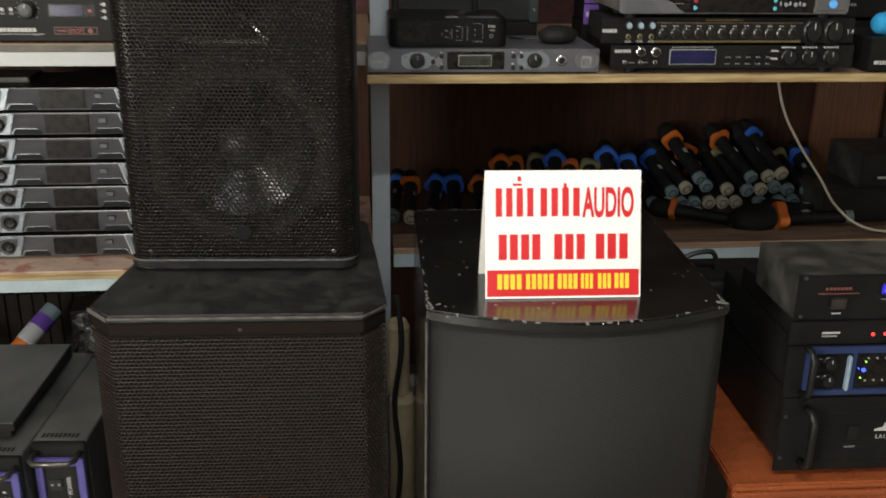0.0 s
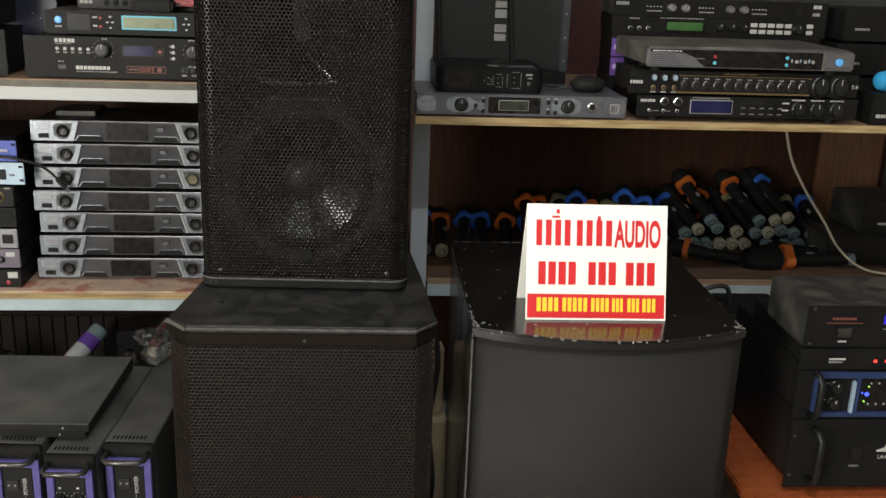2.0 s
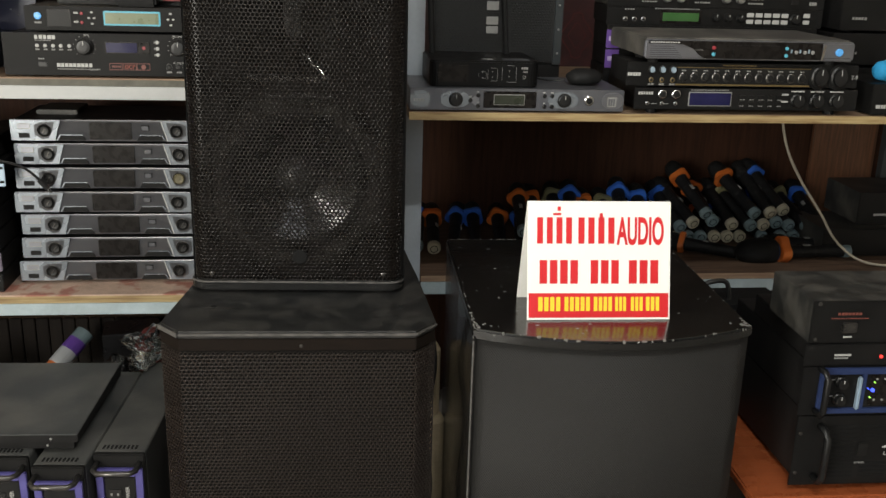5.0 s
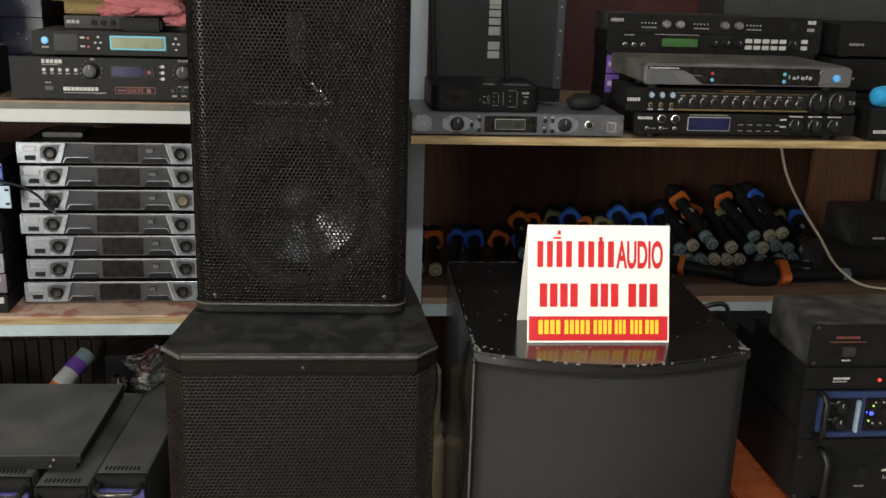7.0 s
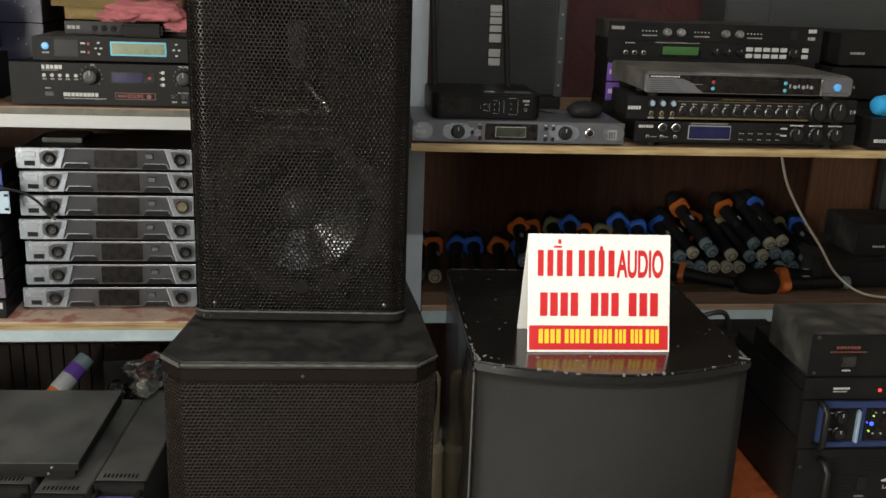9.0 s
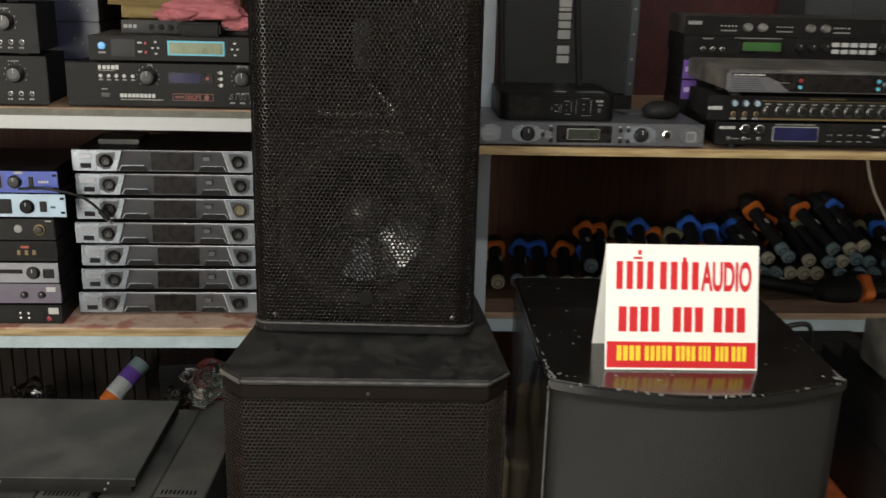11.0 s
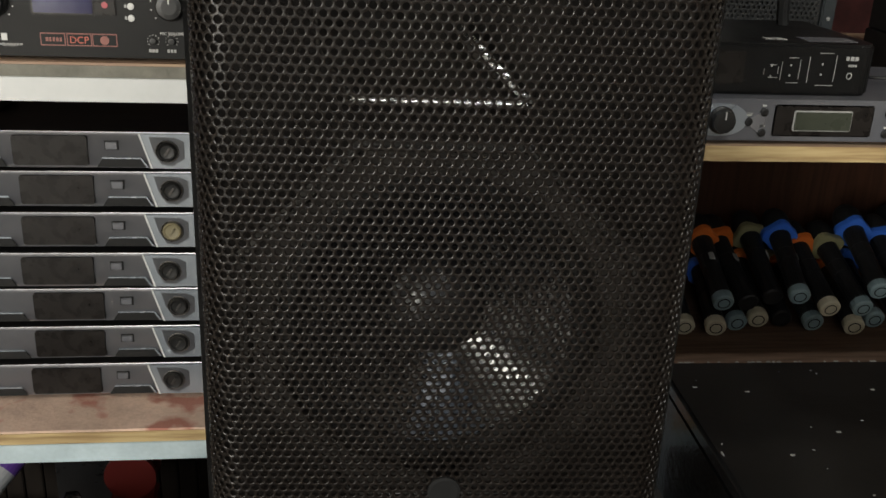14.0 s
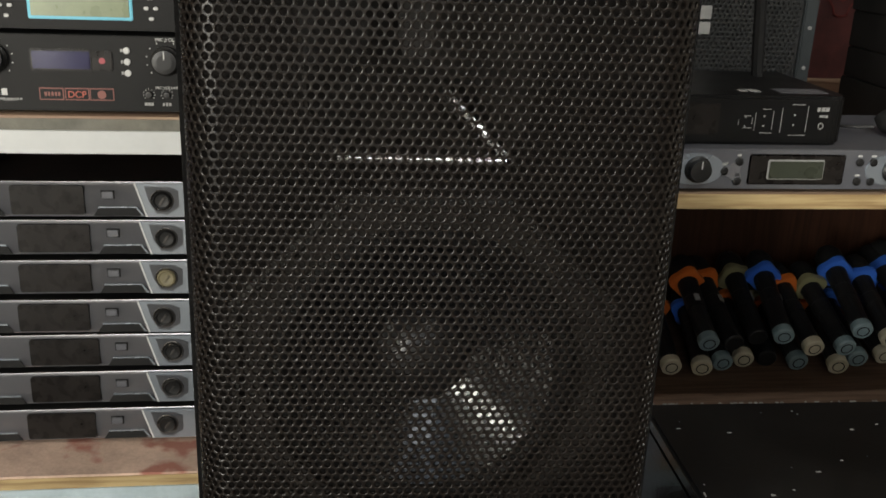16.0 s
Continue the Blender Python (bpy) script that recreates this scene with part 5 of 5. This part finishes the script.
bars(g1, 0.470, 0.030, 4, 0.0045, 0.009, 0.0006, "print")
bars(g1, 0.470, 0.012, 3, 0.0055, 0.008, 0.0006, "print_dim")

sb = rack("wireless_receiver", (1.080, 1.972, 0.9860), 0.30, 0.0735, 0.2, "small dark grey receiver on the plywood shelf", "receiver", "grey_face", "grey_face")
bars(sb, 0.012, 0.018, 8, 0.005, 0.008, 0.0012, "print")
bl = thing("foam_windscreen", (1.108, 2.00, 1.0590), "bright blue foam microphone windscreen lying on a receiver", "windscreen")
lie = Matrix.Translation((0, 0.025, 0.0245)) @ Matrix.Rotation(radians(-80), 4, "Z")
part("foam", lathe([(0.004, 0.0), (0.015, 0.002), (0.0215, 0.010), (0.0235, 0.022), (0.0235, 0.060), (0.022, 0.066)], 28, lie), "cyan_ball", bl, smooth=True)
part("foam_collar", lathe([(0.0242, 0.026), (0.0248, 0.030), (0.0248, 0.040), (0.0242, 0.044)], 28, lie), "cyan", bl, "paler blue rubber collar", True)

for k in range(3):
    u = rack("audio_unit", (1.085 + 0.012 * k, 2.22, 0.9860 + 0.085 * k), 0.45, 0.082, 0.25, "dark unit in shade at the shelf's far end", "audio unit", "blk", "blk_face", 0.0, "dark units at the far end")
    bars(u, 0.03, 0.03, 5, 0.006, 0.006, 0.002, "print_dim")
gp = thing("grey_panel", (0.955, 2.60, 1.029), "tall grey cabinet standing behind the processors", "cabinet")
part("panel_board", box(0, 0.5, 0, 0.2, 0, 0.6, 0.004), "grey_soft", gp)
part("panel_edge", box(0.13, 0.145, -0.004, 0, 0.0, 0.6, 0.001), "post_dark", gp)
part("panel_base", box(0, 0.5, 0, 0.2, -0.0455, 0, 0.002), "blk", gp)

# ---------------- microphones on the shelf ----------------
MIC_LABEL = "black handheld wireless microphone lying in a pile"


def microphone(ring, capm, m, label=MIC_LABEL, group="pile of microphones"):
    t = thing("wireless_microphone", (0, 0, 0), label, "microphone", group)
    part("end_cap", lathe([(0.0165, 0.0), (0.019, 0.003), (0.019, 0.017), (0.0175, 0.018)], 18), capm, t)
    part("cap_mark", lathe([(0.0115, 0.0004), (0.0115, -0.0004), (0.0095, -0.0005), (0.0095, 0.0004)], 18, closed=False), "rubber", t)
    body = part("handle", lathe([(0.0175, 0.018), (0.0175, 0.09), (0.0185, 0.092), (0.0185, 0.12), (0.0178, 0.122), (0.020, 0.165), (0.021, 0.176)], 18), "micbody", t, smooth=False)
    part("switch", box(-0.005, 0.005, 0.10, 0.118, 0.0165, 0.0205, 0.001), "print_dim", body)
    part("head", lathe([(0.021, 0.176), (0.026, 0.185), (0.0275, 0.205), (0.026, 0.222), (0.020, 0.235), (0.010, 0.242), (0.002, 0.244)], 18), "michead", t, smooth=True)
    if ring:
        pts = []
        for i in range(32):
            a = 2 * math.pi * i / 32
            r = 0.0315 + 0.0035 * math.cos(4 * a)
            pts.append((r * math.cos(a), r * math.sin(a)))
        part("anti_roll_ring", prism(pts, 0.168, 0.184, 0.002), ring, t, ring + " silicone anti-roll ring")
    t.matrix_basis = m
    return t


kinds = {}


def put_mic(ring, capm, x, y, z, tilt, yaw, roll=0):
    m = pose(x, y, z) @ pose(0, 0, 0, tilt, 0, yaw) @ pose(0, 0, 0, 0, roll, 0)
    if (ring, capm) in kinds:
        return copy_thing(kinds[ring, capm], m)
    kinds[ring, capm] = microphone(ring, capm, m)
    return kinds[ring, capm]


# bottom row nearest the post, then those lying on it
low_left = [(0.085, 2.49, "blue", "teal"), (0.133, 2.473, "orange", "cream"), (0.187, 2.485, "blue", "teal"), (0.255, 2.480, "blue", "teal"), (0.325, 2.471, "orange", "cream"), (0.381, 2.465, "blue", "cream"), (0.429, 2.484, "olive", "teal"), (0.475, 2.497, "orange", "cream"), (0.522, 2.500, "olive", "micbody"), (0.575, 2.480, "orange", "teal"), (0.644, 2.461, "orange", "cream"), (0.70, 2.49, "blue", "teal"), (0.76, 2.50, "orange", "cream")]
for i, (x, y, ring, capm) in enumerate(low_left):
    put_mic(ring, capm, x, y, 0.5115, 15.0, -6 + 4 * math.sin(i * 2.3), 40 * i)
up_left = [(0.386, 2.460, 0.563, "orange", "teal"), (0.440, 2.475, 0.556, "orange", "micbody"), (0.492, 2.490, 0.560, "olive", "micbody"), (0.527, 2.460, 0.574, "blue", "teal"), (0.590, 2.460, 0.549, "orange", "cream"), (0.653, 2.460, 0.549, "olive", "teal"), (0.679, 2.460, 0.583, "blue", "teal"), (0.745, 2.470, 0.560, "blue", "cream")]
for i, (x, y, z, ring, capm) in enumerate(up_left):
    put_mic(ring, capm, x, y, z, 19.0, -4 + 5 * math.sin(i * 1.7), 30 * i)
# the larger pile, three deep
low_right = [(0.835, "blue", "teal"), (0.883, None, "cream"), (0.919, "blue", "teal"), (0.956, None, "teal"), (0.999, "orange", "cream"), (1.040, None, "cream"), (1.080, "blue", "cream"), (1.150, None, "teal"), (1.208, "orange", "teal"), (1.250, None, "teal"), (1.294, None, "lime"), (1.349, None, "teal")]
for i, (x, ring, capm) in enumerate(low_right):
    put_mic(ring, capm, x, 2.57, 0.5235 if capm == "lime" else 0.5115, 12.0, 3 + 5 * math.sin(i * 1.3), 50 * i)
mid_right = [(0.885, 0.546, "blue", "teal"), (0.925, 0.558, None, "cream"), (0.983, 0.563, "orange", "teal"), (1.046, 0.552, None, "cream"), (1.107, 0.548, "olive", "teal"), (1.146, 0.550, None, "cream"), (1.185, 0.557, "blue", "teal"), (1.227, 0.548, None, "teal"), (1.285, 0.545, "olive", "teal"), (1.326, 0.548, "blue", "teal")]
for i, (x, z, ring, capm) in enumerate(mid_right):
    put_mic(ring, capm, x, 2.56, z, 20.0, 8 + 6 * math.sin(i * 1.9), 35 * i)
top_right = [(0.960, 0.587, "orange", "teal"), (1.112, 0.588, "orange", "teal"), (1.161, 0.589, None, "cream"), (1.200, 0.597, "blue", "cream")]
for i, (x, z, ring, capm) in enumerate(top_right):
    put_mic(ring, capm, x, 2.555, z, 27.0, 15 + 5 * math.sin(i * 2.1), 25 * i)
put_mic("orange", "teal", 1.022, 2.412, 0.5115, 2.0, 60)
put_mic(None, "teal", 1.36, 2.488, 0.5115, 1.5, 86)
wm = microphone(None, "teal", pose(1.353, 2.430, 0.5115) @ pose(0, 0, 0, 1.5, 0, 94) @ Matrix.Diagonal((1, 1.28, 1, 1)), "black wireless microphone with a foam windscreen and orange ring", "")
part("windscreen", lathe([(0.024, 0.180), (0.036, 0.19), (0.041, 0.215), (0.038, 0.245), (0.028, 0.268), (0.012, 0.28), (0.002, 0.282)], 20), "michead", wm, "black foam windscreen", True)
ring_pts = [((0.041 + 0.005 * math.cos(4 * a)) * math.cos(a), (0.041 + 0.005 * math.cos(4 * a)) * math.sin(a)) for a in [math.tau * i / 32 for i in range(32)]]
part("anti_roll_ring", prism(ring_pts, 0.160, 0.182, 0.002), "orange", wm, "wide orange silicone anti-roll ring")
part("ring_insert", lathe([(0.030, 0.186), (0.034, 0.188), (0.034, 0.198), (0.030, 0.2)], 20), "blue", wm)
wc = thing("white_cable", (1.05, 2.35, 0.968), "dusty white flat cable hanging from the shelf above", "cable")
part("cord", tube(smooth_path([(0.0, 0.02, 0.0), (0.027, 0.0, -0.128), (0.082, 0.0, -0.224), (0.155, 0.0, -0.321), (0.209, 0.0, -0.397), (0.278, -0.01, -0.451), (0.367, -0.01, -0.4712), (0.5, 0.0, -0.4722)]), 0.0036), "cable", wc)
for k, (bx_, by_, bz_, w_, h_, d_) in enumerate(((1.268, 2.43, 0.4925, 0.30, 0.085, 0.21), (1.385, 2.47, 0.5780, 0.26, 0.100, 0.20))):
    u = rack("audio_unit", (bx_, by_, bz_), w_, h_, d_, "matt black receiver box on the microphone shelf", "audio unit", "dusty", "blk_face", 0.0, "boxes on the microphone shelf")
    bars(u, 0.05, 0.03, 8, 0.004, 0.006, 0.001, "print")
bp = thing("shelf_post", (1.625, 2.78, FZ), "grey steel shelf post at the back", "post")
part("angle_bar", box(0, 0.045, 0, 0.03, 0, 2.2, 0.001), "post_dark", bp)

# ---------------- desk with power amplifiers ----------------
dk = thing("low_desk", (0.698, 1.520, FZ), "red-brown varnished low wooden desk, dusty front edge", "desk", rz=-1.0)
DH = 0.2755 - FZ
part("desk_top", box(0, 1.1, 0, 0.62, DH - 0.022, DH, 0.004), "desk", dk)
part("apron", box(0.02, 1.08, 0.018, 0.038, DH - 0.12, DH - 0.022, 0.002), "desk", dk)
part("edge_bead", box(-0.002, 1.102, -0.004, 0.012, DH - 0.03, DH - 0.012, 0.004), "desk", dk)
for lx in (0.02, 1.04):
    for ly in (0.04, 0.55):
        part("leg", box(lx, lx + 0.04, ly, ly + 0.04, 0, DH - 0.022, 0.002), "desk", dk)


def handle(parent, x0, x1, z0, z1, out=0.032, r=0.005, material="chrome_dull", name="handle"):
    """A bent bar handle between two points of the front."""
    pts = [(x0, 0.002, z0), (x0, -out * 0.7, z0), (x0 + (x1 - x0) * 0.12, -out, z0 + (z1 - z0) * 0.12), (x0 + (x1 - x0) * 0.88, -out, z0 + (z1 - z0) * 0.88), (x1, -out * 0.7, z1), (x1, 0.002, z1)]
    return part(name, tube(pts, r, 10), material, parent, smooth=True)


la = rack("power_amplifier", (0.782, 1.545, 0.2880), 0.488, 0.158, 0.40, "black three-unit power amplifier with slotted front and handles", "amplifier", "blk", "blk_face", 0.022, "amplifier stack on the desk", feet=False, rz=-1.0)
for fx in (0.05, 0.43):
    for fy in (0.04, 0.35):
        part("foot", lathe([(0.016, 0), (0.014, 0.0128)], 14, Matrix.Translation((fx, fy, -0.0125)) @ Matrix.Rotation(radians(90), 4, "X")), "rubber", la)
for hx in (0.05, 0.438):
    handle(la, hx, hx, 0.022, 0.136, 0.035, 0.0075, "knob")
for r_ in range(13):
    z = 0.018 + r_ * 0.0095
    for q in range(5):
        x0 = 0.075 + q * 0.072
        if 4 <= r_ <= 8 and q > 0:
            continue
        part("vent_slot", box(x0, x0 + 0.058, -0.0006, 0.001, z, z + 0.0045), "void", la)
part("rocker_switch", box(0.134, 0.158, -0.004, 0.001, 0.066, 0.098, 0.002), "knob", la)
letters("POWER", 0.0065, "print_dim", la, Matrix.Translation((0.146, -0.0008, 0.048)) @ FRONT)
part("logo_shape", prism([(0.190, 0.084), (0.234, 0.084), (0.232, 0.0865), (0.224, 0.088), (0.221, 0.094), (0.217, 0.089), (0.212, 0.094), (0.209, 0.101), (0.206, 0.092), (0.199, 0.090), (0.190, 0.0865)], -0.002, 0.001), "print", la)
letters("LA1200", 0.0125, "print", la, Matrix.Translation((0.214, -0.0008, 0.067)) @ FRONT)
for sx_2, sz_2 in ((0.010, 0.03), (0.010, 0.12)):
    dot(la, sx_2, sz_2, 0.004, "chrome_dark", name="rack_screw")

ba = rack("power_amplifier", (0.780, 1.548, 0.4465), 0.488, 0.106, 0.40, "black power amplifier with a dark blue framed front", "amplifier", "blk", "blk_face", 0.022, "amplifier stack on the desk", feet=False, rz=-1.0)
fr = bmesh.new()
for a, b, c, d in ((0.035, 0.46, 0.006, 0.017), (0.035, 0.46, 0.092, 0.1055), (0.035, 0.046, 0.017, 0.094), (0.124, 0.133, 0.017, 0.094), (0.45, 0.46, 0.017, 0.094)):
    box(a, b, -0.006, 0.001, c, d, 0.001, fr)
part("blue_frame", fr, "blue_amp", ba, "dark blue anodised frame")
# Highlight on the dark blue frame, put in as a pale bar.
part("frame_highlight", box(0.115, 0.1225, -0.012, 0.001, 0.015, 0.088, 0.003), "ltblue", ba)
handle(ba, 0.036, 0.036, 0.012, 0.103, 0.032, 0.0065, "knob")
for kz in (0.038, 0.074):
    knob(ba, 0.080, kz, 0.013, "knob", 0.016)
    bars(ba, 0.062, kz + 0.004, 4, 0.003, 0.002, 0.001, "print_dim")
part("meter_window", box(0.144, 0.44, -0.0015, 0.001, 0.022, 0.092, 0.001), "display", ba)
for q in range(14):
    for r_ in range(2):
        dot(ba, 0.156 + 0.017 * q, 0.034 + 0.046 * r_, 0.0022, "print_dim", -0.0015, "lamp")
dot(ba, 0.150, 0.056, 0.0042, "led_blue", -0.002, "blue_lamp")
dot(ba, 0.140, 0.059, 0.0014, "led_blue", -0.002, "blue_lamp")
for q, (cx, cz) in enumerate(((0.146, 0.040), (0.152, 0.073))):
    dot(ba, cx, cz, 0.0018, "led_green", -0.002, "green_lamp")

th = rack("rack_processor", (0.780, 1.553, 0.5530), 0.488, 0.046, 0.30, "thin black rack unit with red lamps", "processor", "blk", "blk_face", 0.022, "amplifier stack on the desk", feet=False, rz=-1.0)
bars(th, 0.062, 0.022, 7, 0.0045, 0.004, 0.0006, "print")
bars(th, 0.062, 0.016, 6, 0.0045, 0.003, 0.0006, "print_dim")
for q in range(4):
    dot(th, 0.160 + 0.024 * q, 0.020, 0.0036, "led_red", name="red_lamp")
tp = rack("power_sequencer", (0.788, 1.560, 0.5995), 0.440, 0.089, 0.19, "black power conditioner with a switch and blue digits", "processor", "dusty", "blk_face", 0.0, "amplifier stack on the desk", feet=False, rz=-1.0)
for q in (0.008, 0.084):
    for sx_2 in (0.012, 0.43):
        dot(tp, sx_2, q, 0.004, "chrome_dark", name="screw")
bars(tp, 0.052, 0.060, 7, 0.0062, 0.005, 0.001, "print_red_dim")
bars(tp, 0.040, 0.052, 16, 0.004, 0.002, 0.0008, "print_red_dim")
part("rocker_switch", box(0.062, 0.096, -0.005, 0.001, 0.022, 0.046, 0.003), "chrome_dark", tp)
bars(tp, 0.070, 0.012, 3, 0.005, 0.003, 0.001, "print")
lcd = screen(tp, 0.158, 0.235, 0.052, 0.071, "lcd_deep_blue", "knob", 0.004)
for q in range(2):
    bars(lcd, 0.162, 0.0565 + 0.0075 * q, 12, 0.0045, 0.0042, 0.0014, "lcd_ink", -0.0036, "display_print")
bars(tp, 0.16, 0.040, 1, 0.09, 0.0012, 0, "print_dim")
bg = thing("equipment_case", (0.725, 1.95, 0.2755), "black soft case with a carrying strap behind the amplifiers", "case")
part("case_body", box(0, 0.24, 0, 0.16, 0, 0.25, 0.02, seg=3), "rubber", bg)
part("strap", tube(smooth_path([(0.01, 0.06, 0.235), (-0.005, 0.05, 0.275), (0.03, 0.05, 0.297), (0.075, 0.055, 0.295), (0.09, 0.06, 0.245)]), 0.006), "cable_blk", bg)

# ---------------- amplifiers standing on end ----------------
AT, AMP_TURN = 0.380, -4.0


def standing_amp(x1, yf, kindno, top=AT):
    w, h, d = 0.098, top - FZ, 0.43
    t = thing("power_amplifier", (x1 - w, yf, FZ), "black power amplifier with two knobs, standing upright" if kindno else "black power amplifier with violet-blue trim, standing upright", "amplifier", "amplifiers standing on end", rz=AMP_TURN)
    part("body", box(0, w, 0.012, d, 0, h, 0.002), "lid", t)
    part("face_panel", box(0, w, 0, 0.012, 0, h, 0.002), "grey_face", t)
    for a, b in ((0.004, 0.018), (w - 0.018, w - 0.004)):
        part("blue_trim", box(a, b, -0.006, 0.001, 0.03, h - 0.028, 0.001), "blue_trim", t, "violet-blue anodised strip")
    part("blue_trim", box(0.018, w - 0.018, -0.006, 0.001, h - 0.045, h - 0.028, 0.001), "blue_trim", t, "violet-blue anodised strip")
    handle(t, 0.008, w - 0.010, h - 0.018, h - 0.018, 0.042, 0.0055, "chrome_dark")
    part("inner_panel", box(0.020, w - 0.020, -0.002, 0.001, 0.05, h - 0.048, 0.001), "blk_face", t)
    if kindno:
        for kx in (0.028, 0.063):
            knob(t, kx, h - 0.095, 0.0125, "knob", 0.018)
            for a in range(9):
                th_ = radians(-120 + 30 * a)
                dot(t, kx + 0.0155 * math.sin(th_), h - 0.095 + 0.0155 * math.cos(th_), 0.0009, "print", -0.002, "tick", 0.0006)
            bars(t, kx - 0.003, h - 0.072, 1, 0.006, 0.004, 0, "print", -0.0026)
    else:
        part("rocker_switch", box(0.026, 0.052, -0.005, 0.0, h - 0.098, h - 0.072, 0.002), "knob", t)
        bars(t, 0.030, h - 0.087, 2, 0.004, 0.005, 0.008, "print_dim", -0.0056)
        letters("POWER", 0.011, "print", t, Matrix.Translation((0.066, -0.0024, h - 0.088)) @ FRONT @ Matrix.Rotation(radians(90), 4, "Z"))
        bars(t, 0.060, h - 0.16, 1, 0.0012, 0.05, 0, "print_dim", -0.0026)
    for q in range(9):
        part("top_vent", box(0.012 + q * 0.0078, 0.016 + q * 0.0078, 0.022, 0.036, h - 0.001, h + 0.0008), "void", t)
    return t


standing_amp(-0.516, 1.592, 0)
standing_amp(-0.622, 1.560, 1, 0.374)
standing_amp(-0.730, 1.585, 0, 0.383)
standing_amp(-0.836, 1.575, 1, 0.378)
standing_amp(-0.941, 1.580, 0, 0.380)
for k, (x1, y0, z0, d_, rz_) in enumerate(((-0.652, 1.612, 0.3835, 0.335, -3.5), (-0.641, 1.600, 0.4035, 0.332, -2.5))):
    lid = thing("amplifier_lid", (x1, y0, z0), "dusty black sheet-metal amplifier lid lying flat", "lid", "loose lids", rz=rz_)
    part("sheet", box(-0.52, 0, 0, d_, 0.014, 0.0165, 0.0006), "lid", lid)
    part("front_fold", box(-0.52, 0, 0, 0.002, 0, 0.0145), "blk", lid)
    part("back_fold", box(-0.52, 0, d_ - 0.002, d_, 0, 0.0145), "blk", lid)
    part("side_fold", box(-0.002, 0, 0.003, d_ - 0.003, 0, 0.0135), "blk", lid)
    for q in range(3):
        dot(lid, -0.05 - 0.2 * q, 0.007, 0.0022, "print_dim", 0, "screw_hole")

# ---------------- clutter under the lower shelf ----------------
cr = thing("storage_crate", (-1.15, 2.45, FZ), "dark brown slatted crate full of oddments", "crate")
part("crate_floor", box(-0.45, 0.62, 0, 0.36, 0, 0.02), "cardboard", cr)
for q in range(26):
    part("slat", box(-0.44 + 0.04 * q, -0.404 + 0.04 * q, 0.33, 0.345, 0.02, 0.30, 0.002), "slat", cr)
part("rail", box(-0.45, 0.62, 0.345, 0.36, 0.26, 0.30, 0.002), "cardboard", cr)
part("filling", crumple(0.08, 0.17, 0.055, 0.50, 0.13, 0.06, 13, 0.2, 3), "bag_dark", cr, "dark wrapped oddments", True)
tb = thing("glue_tube", (-0.980, 2.57, 0.105), "grey and violet tube with an orange cap", "tube")
tm = pose(0, 0, 0, 32, 0, -38)
part("tube_body", lathe([(0.026, 0.03), (0.028, 0.035), (0.028, 0.085)], 20, tm), "tube_grey", tb)
part("violet_band", lathe([(0.0285, 0.085), (0.0285, 0.125)], 20, tm), "violet_tube", tb)
part("teal_band", lathe([(0.0282, 0.125), (0.027, 0.160)], 20, tm), "teal", tb)
part("cap", lathe([(0.022, 0.0), (0.026, 0.006), (0.027, 0.03)], 20, tm), "orange", tb)
for k, (bx_, by_, bz_, sx__, sy__, sz__) in enumerate(((-0.745, 2.42, 0.185, 0.032, 0.03, 0.034), (-0.585, 2.03, 0.411, 0.042, 0.055, 0.032), (-1.19, 2.56, 0.12, 0.06, 0.05, 0.045), (-0.555, 2.09, 0.404, 0.030, 0.03, 0.026))):
    g = thing("plastic_bag", (bx_, by_, bz_), "crumpled clear plastic bag with shiny creases", "bag", "plastic bags")
    part("film", crumple(0, 0, 0, sx__, sy__, sz__, 21 + k, 0.75, 4), "bag", g, smooth=True)
    if k != 1:
        part("contents", crumple(0, 0.01, -0.01, sx__ * 0.7, sy__ * 0.6, sz__ * 0.7, 31 + k, 0.3, 3), "bag_dark", g)
bx2 = thing("small_box", (-0.83, 2.60, 0.08), "dark cardboard box with a white label strip", "box", rz=8)
part("carton", box(0, 0.16, 0, 0.12, 0, 0.13, 0.003), "bag_dark", bx2)
part("label_strip", box(0.075, 0.125, -0.001, 0.001, 0.112, 0.120), "print", bx2)
rd = thing("red_reel", (-0.668, 2.49, 0.105), "round red plastic cable reel", "reel")
part("drum", lathe([(0.046, 0), (0.046, 0.01), (0.03, 0.012), (0.03, 0.05), (0.046, 0.052), (0.046, 0.06)], 24, Matrix.Translation((0, 0, 0.11))), "red_plastic", rd)
part("stand", box(-0.04, 0.04, 0.0, 0.06, 0.0, 0.06, 0.004), "red_plastic", rd)
crt = thing("carton", (-0.63, 2.32, FZ), "brown carton standing under the shelf", "carton")
part("carton_body", box(-0.12, 0.12, 0.0, 0.14, 0, 0.265, 0.003), "cardboard", crt)
cd = thing("paper_roll", (0.085, 1.98, FZ), "dusty cream roll standing behind the subwoofers", "roll")
part("roll_body", lathe([(0.026, 0), (0.030, 0.004), (0.030, 0.34), (0.024, 0.352)], 24, Matrix.Rotation(radians(90), 4, "X")), "roll", cd)
part("roll_neck", lathe([(0.024, 0.352), (0.026, 0.357), (0.026, 0.52), (0.018, 0.535)], 24, Matrix.Translation((-0.008, 0.012, 0)) @ Matrix.Rotation(radians(90), 4, "X")), "roll", cd)
sc = thing("speaker_cable", (0.07, 1.93, FZ), "black speaker cable hanging between the subwoofers", "cable")
part("cord", tube(smooth_path([(0.0, 0.0, 0.62), (0.012, 0.0, 0.50), (-0.004, 0.01, 0.35), (0.008, 0.0, 0.18), (-0.01, 0.02, 0.006)]), 0.0065), "cable_blk", sc)
